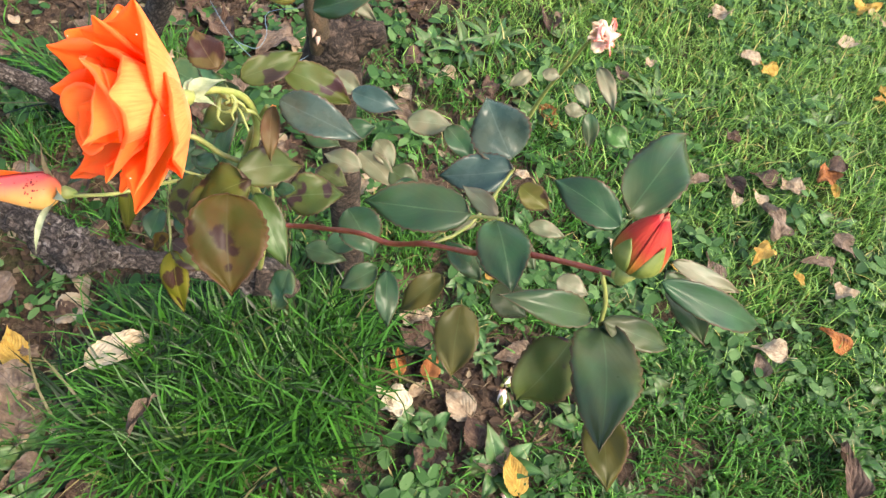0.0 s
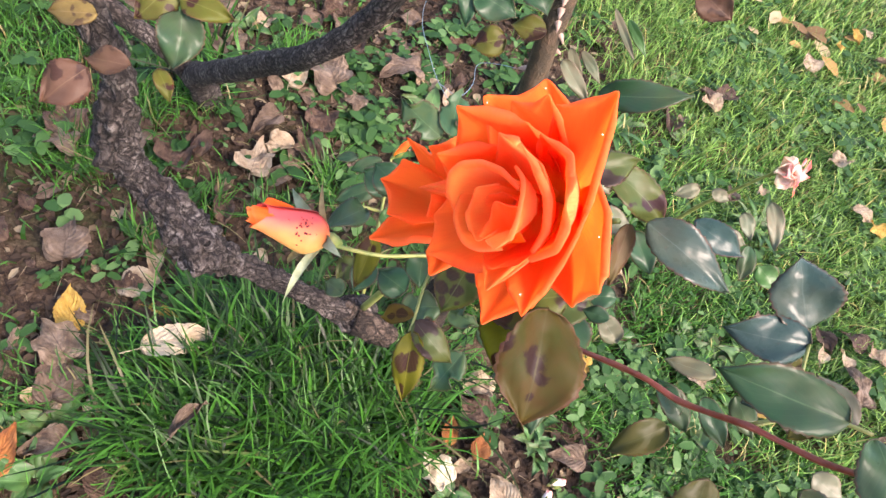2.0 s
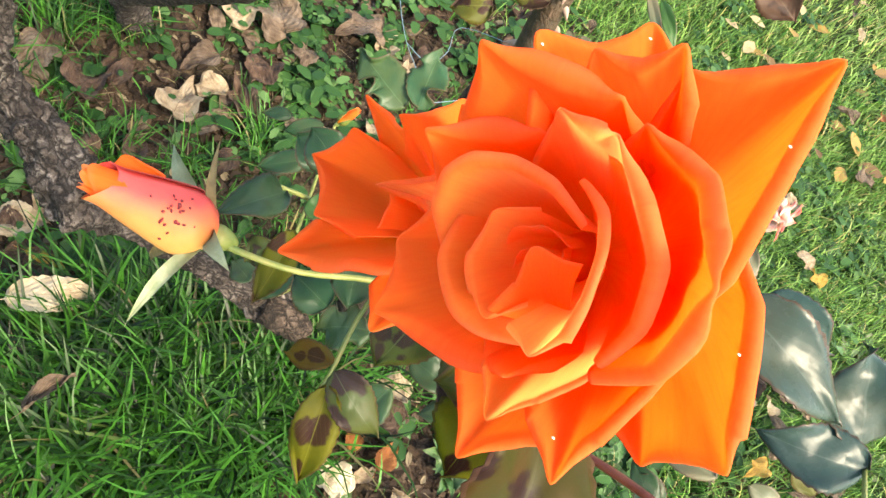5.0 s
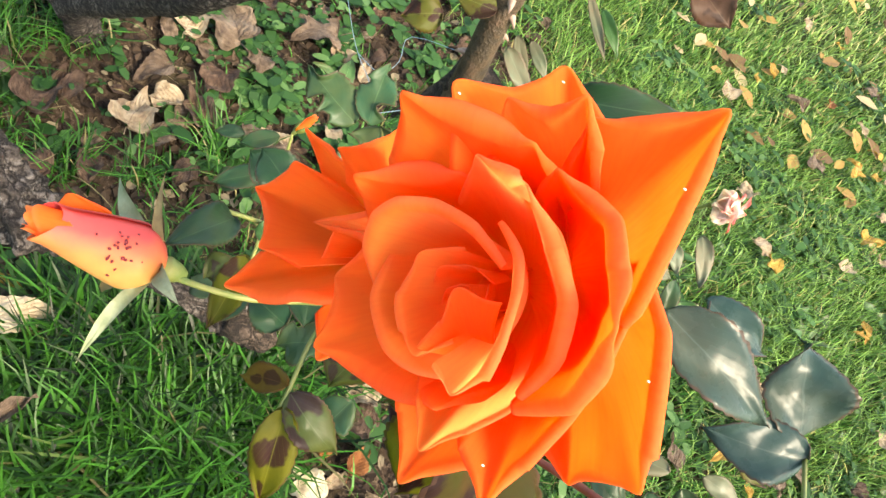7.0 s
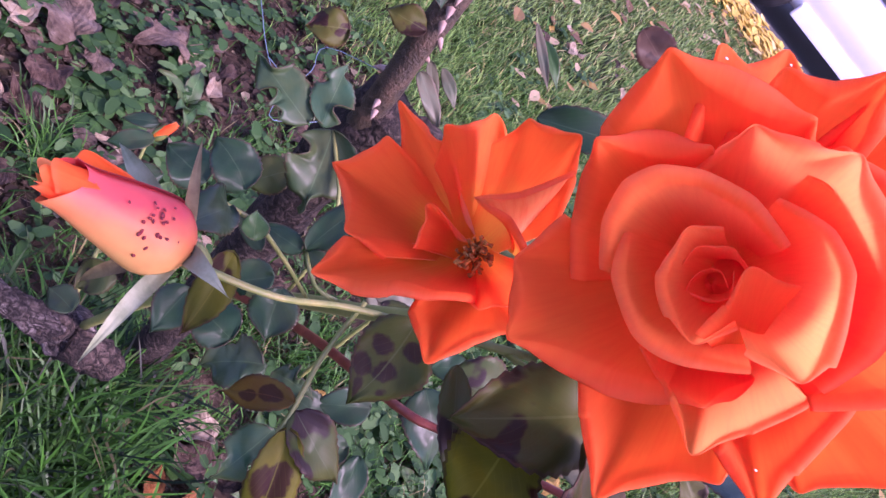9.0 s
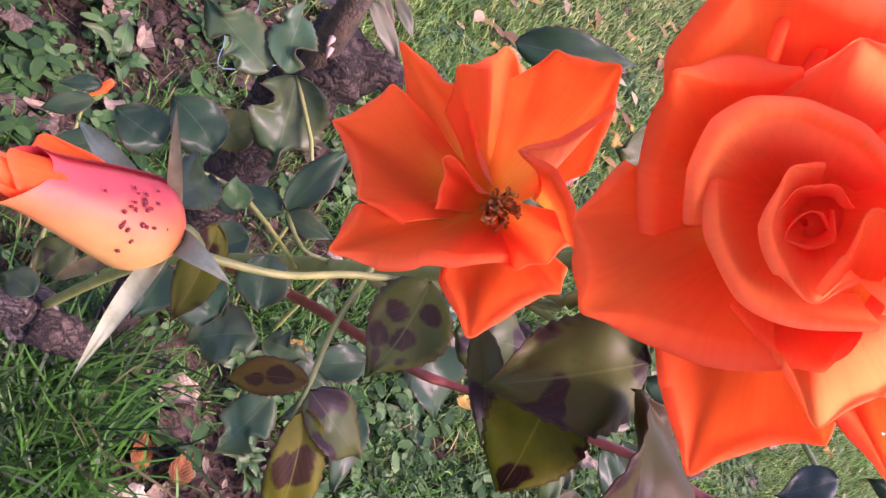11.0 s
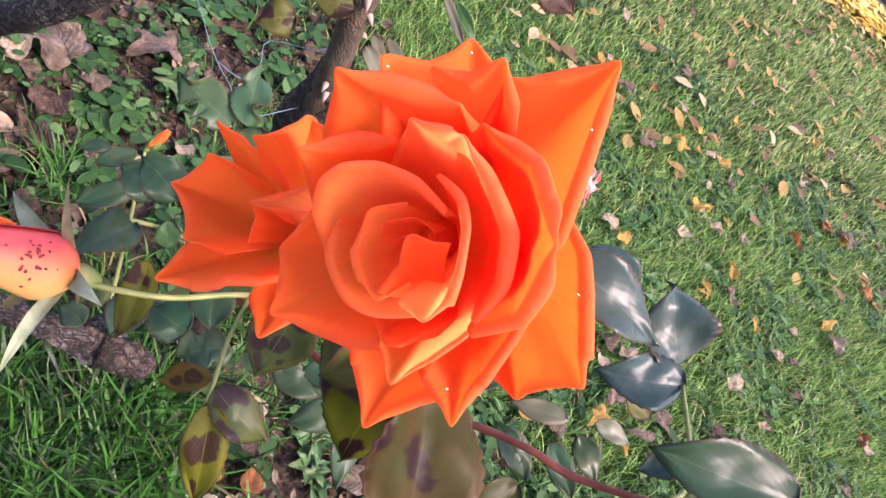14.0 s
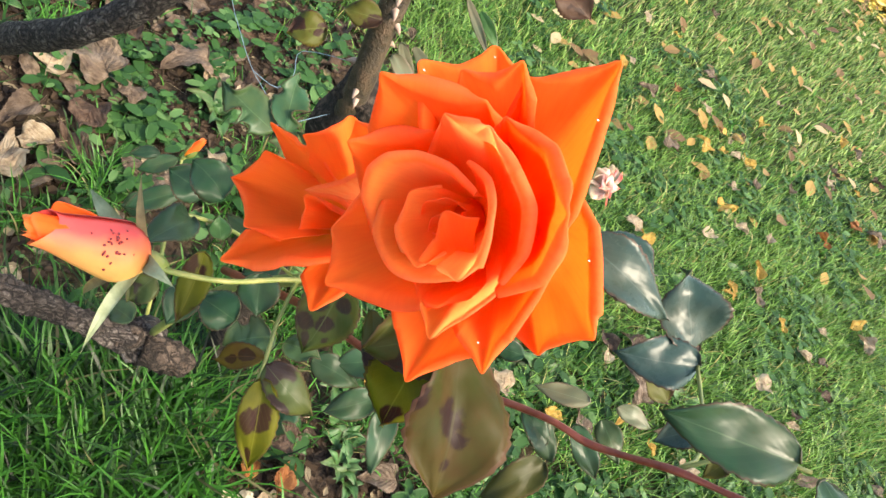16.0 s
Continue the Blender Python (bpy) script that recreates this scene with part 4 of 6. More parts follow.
leaf(bush, (-0.015, 0.594, 0.833), (-0.051, 0.563, 0.815), 0.030, (0.10, -0.35, 0.93), "green")
leaf(bush, (-0.003, 0.594, 0.833), (0.017, 0.541, 0.799), 0.029, (0.06, -0.34, 0.94), "green")
leaf(bush, (0.066, 0.504, 1.021), (0.038, 0.468, 1.000), 0.026, (0.03, -0.35, 0.94), "darkolive")
leaf(bush, (0.088, 0.460, 1.064), (0.098, 0.411, 1.033), 0.036, (-0.02, -0.32, 0.95), "darkolive")
leaf(bush, (-0.060, 0.653, 0.930), (-0.105, 0.656, 0.933), 0.026, (0.15, -0.44, 0.88), "pale")
leaf(bush, (-0.087, 0.727, 0.859), (-0.029, 0.703, 0.842), 0.030, (0.11, -0.45, 0.89), "pale")
leaf(bush, (-0.071, 0.745, 0.869), (-0.040, 0.722, 0.854), 0.028, (0.11, -0.46, 0.88), "pale")
leaf(bush, (-0.052, 0.827, 0.825), (0.010, 0.839, 0.830), 0.035, (0.08, -0.50, 0.86), "pale")
leaf(bush, (0.004, 0.816, 0.851), (0.050, 0.790, 0.833), 0.034, (0.04, -0.50, 0.87), "green")
leaf(bush, (-0.043, 0.721, 0.853), (0.001, 0.706, 0.842), 0.035, (0.08, -0.45, 0.89), "green")
leaf(bush, (-0.109, 0.499, 1.165), (-0.132, 0.483, 1.156), 0.020, (0.28, -0.43, 0.86), "spotted")
leaf(bush, (-0.092, 0.565, 0.877), (-0.045, 0.567, 0.876), 0.026, (0.14, -0.35, 0.92), "green")
leaf(bush, (0.006, 0.656, 0.929), (-0.021, 0.638, 0.919), 0.025, (0.08, -0.44, 0.90), "green")
leaf(bush, (0.064, 0.558, 0.984), (0.100, 0.540, 0.972), 0.025, (-0.00, -0.39, 0.92), "green")
leaf(bush, (0.103, 0.438, 1.144), (0.132, 0.428, 1.137), 0.024, (-0.06, -0.37, 0.93), "green")
leaf(bush, (0.157, 0.508, 1.067), (0.186, 0.505, 1.065), 0.020, (-0.12, -0.40, 0.91), "pale")
leaf(bush, (0.128, 0.596, 1.005), (0.165, 0.597, 1.004), 0.016, (-0.07, -0.44, 0.89), "pale")
leaf(bush, (0.106, 0.593, 1.063), (0.138, 0.583, 1.056), 0.023, (-0.05, -0.47, 0.88), "olive")
leaf(bush, (-0.037, 0.593, 0.892), (-0.074, 0.571, 0.879), 0.028, (0.13, -0.37, 0.92), "green")
leaf(bush, (-0.096, 0.611, 0.964), (-0.060, 0.606, 0.959), 0.026, (0.16, -0.42, 0.89), "spotted")
leaf(bush, (0.031, 0.624, 0.908), (-0.000, 0.637, 0.917), 0.025, (0.06, -0.42, 0.90), "pale")
leaf(bush, (-0.095, 0.677, 0.945), (-0.059, 0.695, 0.956), 0.026, (0.15, -0.47, 0.87), "green")
leaf(bush, (-0.119, 0.641, 0.983), (-0.080, 0.637, 0.979), 0.027, (0.18, -0.45, 0.87), "green")
leaf(bush, (-0.097, 0.663, 1.054), (-0.064, 0.653, 1.047), 0.022, (0.17, -0.51, 0.84), "pale")
leaf(bush, (0.087, 0.545, 0.975), (0.057, 0.561, 0.986), 0.022, (0.01, -0.40, 0.92), "green")
leaf(bush, (-0.135, 0.419, 1.080), (-0.116, 0.386, 1.050), 0.021, (-0.09, -0.28, 0.96), "banded")
leaf(bush, (-0.140, 0.425, 1.085), (-0.161, 0.426, 1.056), 0.014, (-0.03, -0.33, 0.94), "russet")
leaf(bush, (-0.138, 0.424, 1.083), (-0.102, 0.420, 1.069), 0.021, (-0.10, -0.33, 0.94), "spotted")
leaf(bush, (-0.1285, 0.460, 1.128), (-0.127, 0.428, 1.103), 0.030, (-0.10, -0.39, 0.91), "blackspot", 0.15)
leaf(bush, (-0.196, 0.467, 1.076), (-0.188, 0.435, 1.053), 0.017, (0.05, -0.37, 0.93), "lime")
leaf(bush, (-0.210, 0.470, 1.091), (-0.217, 0.430, 1.111), 0.019, (0.11, -0.40, 0.91), "green")
leaf(bush, (-0.212, 0.546, 1.023), (-0.243, 0.555, 1.028), 0.029, (0.10, -0.47, 0.88), "green")
leaf(bush, (-0.276, 0.688, 0.815), (-0.312, 0.655, 0.789), 0.023, (0.14, -0.43, 0.89), "green")
leaf(bush, (-0.332, 0.834, 0.673), (-0.365, 0.804, 0.650), 0.023, (0.15, -0.46, 0.88), "green")
leaf(bush, (-0.193, 0.480, 1.074), (-0.201, 0.489, 1.080), 0.012, (0.06, -0.43, 0.90), "bright")
leaf(bush, (-0.216, 0.626, 1.020), (-0.266, 0.635, 1.025), 0.034, (0.11, -0.55, 0.83), "eaten")
leaf(bush, (-0.209, 0.630, 1.023), (-0.224, 0.664, 1.048), 0.028, (0.08, -0.58, 0.81), "eaten")
leaf(bush, (-0.162, 0.494, 0.986), (-0.192, 0.496, 0.986), 0.028, (0.02, -0.37, 0.93), "green")
leaf(bush, (-0.165, 0.506, 1.032), (-0.153, 0.486, 1.017), 0.026, (-0.01, -0.40, 0.92), "green")
leaf(bush, (-0.072, 0.438, 1.180), (-0.110, 0.417, 1.151), 0.037, (-0.43, -0.50, 0.75), "olive", 0.12)
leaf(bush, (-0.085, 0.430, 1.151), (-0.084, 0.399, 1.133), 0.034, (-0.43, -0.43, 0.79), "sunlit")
leaf(bush, (-0.112, 0.444, 1.142), (-0.090, 0.414, 1.127), 0.012, (-0.37, -0.46, 0.81), "spotted")
leaf(bush, (-0.202, 0.639, 1.020), (-0.180, 0.598, 0.986), 0.047, (-0.04, -0.59, 0.80), "eaten")
leaf(bush, (-0.202, 0.638, 0.972), (-0.220, 0.622, 0.944), 0.027, (-0.01, -0.56, 0.83), "spotted")
leaf(bush, (-0.166, 0.549, 1.017), (-0.160, 0.578, 1.054), 0.018, (-0.11, -0.57, 0.82), "green")
leaf(bush, (-0.167, 0.548, 1.016), (-0.194, 0.552, 1.006), 0.015, (-0.07, -0.53, 0.85), "green")
leaf(bush, (-0.165, 0.548, 1.016), (-0.139, 0.545, 1.026), 0.014, (-0.13, -0.53, 0.84), "green")
leaf(bush, (-0.182, 0.555, 0.984), (-0.210, 0.567, 0.983), 0.013, (-0.04, -0.51, 0.86), "green")
leaf(bush, (-0.133, 0.519, 0.953), (-0.161, 0.507, 0.925), 0.034, (-0.12, -0.40, 0.91), "eaten")
leaf(bush, (-0.124, 0.529, 0.937), (-0.096, 0.526, 0.948), 0.022, (-0.18, -0.42, 0.89), "eaten")
leaf(bush, (-0.093, 0.523, 0.899), (-0.100, 0.489, 0.857), 0.033, (-0.19, -0.34, 0.92), "eaten")
leaf(bush, (-0.158, 0.614, 0.904), (-0.180, 0.601, 0.878), 0.031, (-0.07, -0.48, 0.88), "green")
leaf(bush, (-0.249, 0.614, 0.777), (-0.258, 0.593, 0.749), 0.030, (0.05, -0.39, 0.92), "spotted")
leaf(bush, (-0.302, 0.707, 0.743), (-0.333, 0.701, 0.720), 0.027, (0.11, -0.45, 0.88), "green")
leaf(bush, (-0.251, 0.608, 0.690), (-0.281, 0.615, 0.682), 0.028, (0.05, -0.36, 0.93), "green")
leaf(bush, (-0.120, 0.672, 1.116), (-0.060, 0.680, 1.156), 0.026, (-0.24, -0.75, 0.61), "green")
leaf(bush, (0.070, 0.478, 1.166), (0.053, 0.466, 1.148), 0.017, (-0.44, -0.44, 0.78), "dusky")
leaf(bush, (0.091, 0.471, 1.164), (0.084, 0.460, 1.151), 0.011, (-0.48, -0.42, 0.77), "olive")
leaf(bush, (0.079, 0.554, 1.042), (0.041, 0.552, 1.027), 0.016, (-0.32, -0.45, 0.83), "pale")
leaf(bush, (0.116, 0.577, 1.004), (0.146, 0.557, 0.993), 0.021, (-0.38, -0.42, 0.82), "green")
leaf(bush, (0.087, 0.552, 1.013), (0.123, 0.529, 1.000), 0.020, (-0.37, -0.40, 0.84), "green")
leaf(bush, (-0.044, 0.446, 1.171), (-0.059, 0.446, 1.166), 0.010, (-0.25, -0.46, 0.85), "green")
leaf(bush, (-0.264, 0.965, 0.872), (-0.299, 0.939, 0.852), 0.042, (0.11, -0.63, 0.77), "olive")
leaf(bush, (-0.151, 0.802, 1.103), (-0.110, 0.776, 1.085), 0.008, (-0.05, -0.72, 0.69), "pale")
leaf(bush, (-0.135, 0.809, 1.096), (-0.103, 0.792, 1.084), 0.010, (-0.07, -0.72, 0.69), "bright")
leaf(bush, (-0.096, 0.808, 1.158), (-0.060, 0.800, 1.154), 0.031, (-0.13, -0.77, 0.63), "redbrown")
leaf(bush, (-0.182, 0.942, 0.932), (-0.144, 0.916, 0.913), 0.014, (-0.00, -0.66, 0.75), "pale")
leaf(bush, (-0.167, 0.946, 0.935), (-0.128, 0.927, 0.922), 0.014, (-0.02, -0.67, 0.74), "pale")
leaf(bush, (-0.182, 0.924, 0.925), (-0.128, 0.905, 0.907), 0.022, (0.08, -0.59, 0.80), "pale")
leaf(bush, (-0.458, 0.574, 1.033), (-0.436, 0.537, 1.006), 0.040, (0.40, -0.38, 0.83), "green")
leaf(bush, (-0.465, 0.580, 1.038), (-0.417, 0.591, 1.041), 0.027, (0.40, -0.42, 0.82), "olive")
leaf(bush, (-0.476, 0.587, 1.044), (-0.488, 0.550, 1.019), 0.035, (0.43, -0.39, 0.81), "olive")
leaf(bush, (-0.526, 0.588, 1.048), (-0.499, 0.575, 1.037), 0.037, (0.45, -0.40, 0.80), "green")
leaf(bush, (-0.469, 0.521, 0.997), (-0.506, 0.507, 0.991), 0.024, (0.43, -0.33, 0.84), "redbrown")
leaf(bush, (-0.498, 0.502, 0.987), (-0.516, 0.463, 0.961), 0.038, (0.44, -0.29, 0.85), "redbrown")
leaf(bush, (-0.517, 0.537, 1.012), (-0.556, 0.518, 1.002), 0.024, (0.47, -0.34, 0.82), "yellowbrown")
leaf(bush, (-0.459, 0.541, 0.986), (-0.433, 0.527, 0.975), 0.016, (0.39, -0.35, 0.85), "olive")
leaf(bush, (-0.483, 0.616, 1.064), (-0.461, 0.604, 1.054), 0.022, (0.42, -0.44, 0.79), "olive")
leaf(bush, (-0.298, 0.816, 1.041), (-0.272, 0.778, 1.013), 0.026, (0.21, -0.58, 0.79), "green")
leaf(bush, (-0.283, 0.804, 1.032), (-0.234, 0.808, 1.031), 0.039, (0.19, -0.59, 0.78), "green")
leaf(bush, (-0.243, 0.842, 1.055), (-0.209, 0.825, 1.041), 0.035, (0.16, -0.62, 0.77), "green")
leaf(bush, (-0.205, 0.854, 1.000), (-0.243, 0.842, 0.994), 0.027, (0.15, -0.60, 0.79), "olive")
leaf(bush, (-0.197, 0.4895, 1.003), (-0.196, 0.463, 0.993), 0.022, (0.05, -0.37, 0.93), "green")
leaf(bush, (-0.238, 0.617, 0.926), (-0.273, 0.616, 0.928), 0.034, (0.11, -0.44, 0.89), "green")
leaf(bush, (-0.289, 0.632, 0.919), (-0.308, 0.620, 0.912), 0.011, (0.15, -0.46, 0.87), "green")

# leaf stalks
for line, w in (
    ([(-0.148, 0.456, 1.120), (-0.145, 0.44, 1.10), (-0.139, 0.425, 1.084), (-0.136, 0.415, 1.075)], 0.0011),
    ([(-0.085, 0.478, 1.18), (-0.078, 0.478, 1.20), (-0.072, 0.474, 1.213)], 0.0018),
    ([(-0.10, 0.485, 1.12), (-0.09, 0.46, 1.15), (-0.083, 0.432, 1.17)], 0.0014),
    ([(0.05, 0.44, 1.165), (0.075, 0.47, 1.16), (0.094, 0.555, 1.13)], 0.0013),
    ([(0.05, 0.44, 1.165), (0.07, 0.45, 1.195), (0.094, 0.449, 1.209)], 0.0013),
    ([(0.150, 0.404, 1.255), (0.160, 0.40, 1.235), (0.164, 0.395, 1.215)], 0.0014),
    ([(-0.202, 0.639, 1.020), (-0.16, 0.60, 1.0), (-0.15, 0.575, 0.95)], 0.0013),
    ([(-0.165, 0.548, 1.017), (-0.15, 0.53, 1.022), (-0.135, 0.535, 1.02)], 0.0012),
    ([(-0.216, 0.475, 1.083), (-0.19, 0.50, 1.06), (-0.14, 0.545, 0.99)], 0.0012),
):
    limb("leaf_stalk", line, [w] * len(line), STEM, bush, "", 6, 0, 30, 3)

# frame of the big bloom: x right, y up, z towards the viewer, in metres
ROSE = look((-0.151, 0.260, 1.400), (0.272, 1.643, 0.018), 45.8) @ Matrix.Translation((0, 0, -0.190))


def at_rose(x, y, z):
    """A place in the bloom's frame, from millimetres."""
    return ROSE @ Vector((x * 0.001, y * 0.001, z * 0.001))


def along_rim(rim, cols, soft):
    """Steps along a rim that turns at its given corners, and how far each is from a corner; soft: how far the corners are rounded."""
    pts = [Vector(p) for p in rim]
    whole = sum((b - a).length for a, b in zip(pts, pts[1:]))
    out, off = [], []
    for k, (p1, p2) in enumerate(zip(pts, pts[1:])):
        p0, p3 = pts[max(k - 1, 0)], pts[min(k + 2, len(pts) - 1)]
        m1, m2 = (p2 - p0) * 0.5 * soft, (p3 - p1) * 0.5 * soft
        n = max(4, round(cols * (p2 - p1).length / whole))
        for i in range(n + (k == len(pts) - 2)):
            f = i / n
            f2, f3 = f * f, f * f * f
            out.append(p1 * (2 * f3 - 3 * f2 + 1) + m1 * (f3 - 2 * f2 + f) + p2 * (3 * f2 - 2 * f3) + m2 * (f3 - f2))
            near = []
            for p, before, after, there in ((p1, p0, p2, k > 0), (p2, p1, p3, k < len(pts) - 2)):
                if there and (p - before).length > 1e-6 and (after - p).length > 1e-6 and (p - before).angle(after - p) > 0.7:
                    near.append((out[-1] - p).length)
            off.append(min(near) if near else 99.0)
    return out, off


def eased(line, width):
    """The line with its corners taken off: each step the mean of its neighbours, the ends kept."""
    n = len(line)
    out = []
    for i in range(n):
        reach = min(width, i, n - 1 - i)
        if reach == 0:
            out.append(line[i].copy())
            continue
        total, weight = Vector(), 0.0
        for k in range(-reach, reach + 1):
            g = 1 - abs(k) / (reach + 1)
            total += line[i + k] * g
            weight += g
        out.append(total / weight)
    return out


def petal_bm(base, axis, rim, lip=1.6, belly=0.6, rise=0.3, soft=0.8, seed=0, ruffle=0.7, up=0.0, cup=0.035, tips=1.6):
    """A petal of a bloom: a rounded, cupped sheet from the base to its pointed rim, which rolls back. Millimetres in the bloom's frame."""
    rng = random.Random(seed)
    phase = rng.uniform(0, 50)
    bm = bmesh.new()
    uv = bm.loops.layers.uv.new("uv")
    base, axis = Vector(base), Vector(axis).normalized()
    rows, turns = 18, 7
    edge, off = along_rim(rim, 52, soft)
    cols = len(edge) - 1
    base = base + axis * up
    middle = sum(edge, Vector()) / len(edge) - base
    middle -= axis * middle.dot(axis)
    if (edge[0] - base).cross(edge[-1] - base).dot(axis) < 0:
        edge.reverse()
        off.reverse()
    across = axis.cross(middle).normalized()
    round_edge, half_edge = eased(edge, 16), eased(edge, 7)
    grid = []
    for c, top in enumerate(edge):
        u = c / cols
        foot = base + across * (u - 0.5) * 9.0
        near_top = half_edge[c]
        tangent = (half_edge[min(c + 2, cols)] - half_edge[max(c - 2, 0)]).normalized()
        rel = round_edge[c] - base
        h = rel.dot(axis)
        out = rel - axis * h
        bow = base + axis * h * rise + out * belly
        d = (near_top - bow).normalized()
        back = tangent.cross(d).normalized()
        if off[c] < 90:
            top = top + d * (tips * math.exp(-(off[c] / 3.5) ** 2) - 0.5 * tips * (1 - math.exp(-(off[c] / 6.0) ** 2)) * math.sin(math.pi * u)) + back * tips * 0.5 * math.exp(-(off[c] / 3.0) ** 2)
        size = lip * (0.5 + 0.5 * math.sin(math.pi * u)) * (0.85 + 0.35 * noise.noise(Vector((u * 3, phase, 0))))
        size *= 1 - 0.85 * math.exp(-(off[c] / 6.0) ** 2)
        line = []
        hollow = cup * rel.length * math.sin(math.pi * u) ** 0.8
        for r in range(rows + 1):
            v = r / rows
            k = min(1.0, max(0.0, (v - 0.45) / 0.55))
            k = k * k * (3 - 2 * k)
            goal = round_edge[c].lerp(top, k) - d * size
            p = foot * (1 - v) ** 2 + bow * 2 * v * (1 - v) + goal * v * v
            w = ruffle * v * (1.3 * noise.noise(Vector((u * 2.6, v * 1.6, phase))) + 0.3 * noise.noise(Vector((u * 7, v * 2, phase + 9))))
            w += hollow * math.sin(math.pi * v ** 0.8)
            line.append((p + back * w, v * 0.9))
        last = line[-1][0]
        for r in range(1, turns + 1):
            a = r / turns * 2.3
            line.append((last + d * size * math.sin(a) + back * size * (1 - math.cos(a)), 0.9 + 0.1 * r / turns))
        grid.append([(bm.verts.new(ROSE @ (p * 0.001)), (u, v)) for p, v in line])
    for a, b in zip(grid, grid[1:]):
        for r in range(rows + turns):
            quad = (a[r], b[r], b[r + 1], a[r + 1])
            f = bm.faces.new([q[0] for q in quad])
            for loop, q in zip(f.loops, quad):
                loop[uv].uv = q[1]
    return bm


def petal(parent, *args, front=PETAL, back=PETAL_BACK, **kw):
    """Outer petals are two-faced; the thin inner ones let more light through."""
    if kw.get("up", 0.0) > 11.0:
        return part("petal", petal_bm(*args, **kw), PETAL_INNER, parent)
    ob = part("petal", petal_bm(*args, **kw), [back, front], parent)
    s = ob.modifiers.new("thickness", "SOLIDIFY")
    s.thickness, s.offset, s.material_offset, s.use_flip_normals = 0.00045, 0, 1, False
    return ob


def calyx_bm(base, axis, length, radius):
    """The green cup under a bloom, millimetres in the bloom's frame."""
    axis = Vector(axis).normalized()
    base = Vector(base)
    pts = [ROSE @ ((base + axis * length * k) * 0.001) for k in (-0.9, -0.55, -0.2, 0.1)]
    return tube_into(bmesh.new(), pts, [radius * 0.3e-3, radius * 0.8e-3, radius * 1.0e-3, radius * 0.8e-3], 12, 0, 30, 4)


def sepal_bm(base, tip, width, normal, bend=0.2):
    return leaf_bm(at_rose(*base), at_rose(*tip), width * 0.001, ROSE.to_3x3() @ Vector(normal), bend, 0.18, 1, 0, random.Random(3), 0.95)


def bud_bm(base, axis, radius, seed, twist, taper=0.48, flare=1.6):
    """Tightly furled petals: a swollen spindle with overlapping rims."""
    bm = bmesh.new()
    uv = bm.loops.layers.uv.new("uv")
    axis = Vector(axis)
    d = axis.normalized()
    s = d.orthogonal().normalized()
    o = d.cross(s)
    rows, cols = 18, 40
    grid = []
    for i in range(rows + 1):
        v = i / rows
        r0 = radius * (0.3 + 0.7 * math.sin(min(v / 0.3, 1) * math.pi / 2) ** 0.7) * (1 - taper * max(0, (v - 0.3) / 0.7) ** (2.2 if taper > 0.7 else 1.15))
        row = []
        for j in range(cols + 1):
            a = twist + j / cols * 1.35 * 2 * math.pi
            r = r0 * (1 + 0.10 * (1 - j / cols)) + 0.35 * noise.noise(Vector((math.cos(a) * 2, math.sin(a) * 2, v * 3 + seed)))
            top = max(0.0, (v - 0.85) / 0.15)
            r += flare * top * top * (0.5 + 0.5 * math.sin(2.0 * a))
            p = Vector(base) + axis * (v * (0.93 + 0.07 * math.sin(a * 1.5 + seed))) + (s * math.cos(a) + o * math.sin(a)) * r
            row.append((bm.verts.new(ROSE @ (p * 0.001)), (0.5 + 0.5 * (s.y * math.cos(a) + o.y * math.sin(a)), v)))
        grid.append(row)
    for a, b in zip(grid, grid[1:]):
        for j in range(cols):
            quad = (a[j], a[j + 1], b[j + 1], b[j])
            f = bm.faces.new([q[0] for q in quad])
            for loop, q in zip(f.loops, quad):
                loop[uv].uv = q[1]
    return bm


# big bloom
B1, A1 = (5, 14, -44), (-0.33, -0.13, 0.94)
bloom = part("bloom", calyx_bm(B1, A1, 12, 5.5), STEM, bush, "large fully open orange rose bloom")
petal(bloom, B1, A1, [(-22, 34, -14), (-21, 55, -3), (-9, 58, -13), (2, 64, -20), (11, 54, -20), (16, 38, -22)], seed=1, soft=0.70, lip=1.93, belly=0.62, rise=0.28)
petal(bloom, B1, A1, [(4, 36, -14), (10, 48, 2), (22, 48.5, 8), (34.5, 50.5, 11), (29, 32, 7), (22, 10, 2), (17, 0, -10)], seed=2, soft=0.15, lip=2.25, belly=0.62, rise=0.28)
petal(bloom, B1, A1, [(24, 20, -10), (29, 6, -1), (29, -5, 3), (28.5, -20, 5), (27.5, -25, 7), (20, -27, 0), (14, -32, -14), (5, -24, -16)], seed=3, soft=0.20, lip=2.42, belly=0.66, rise=0.3)
petal(bloom, B1, A1, [(-34, -10, -27), (-31, -27, -25), (-27, -42, -21), (-13, -36, -18), (-3, -33, -15), (6, -22, -18)], seed=4, soft=0.15, lip=1.77, belly=0.62, rise=0.28)
petal(bloom, B1, A1, [(-13, 36, -14), (-8.5, 51, 0), (0, 48, 5), (8, 51, 9), (10, 43, 3), (12, 30, -16)], seed=5, soft=0.30, lip=2.25, belly=0.75, rise=0.35, up=6)
petal(bloom, B1, A1, [(-35, 22, -22), (-38, 38, -15), (-32.5, 50.5, 0), (-16, 45, 2), (-2, 41.5, 1), (6, 30, -16)], seed=6, soft=0.15, lip=3.54, belly=0.66, rise=0.34, up=4)
petal(bloom, B1, A1, [(-16, -16, -14), (-10, -26, 0), (-3, -35.5, 3.5), (4, -27, 1), (12, -15, 2), (19, -2, 2), (22, 6, -2)], seed=7, soft=0.15, lip=1.77, belly=0.66, rise=0.34, up=4)
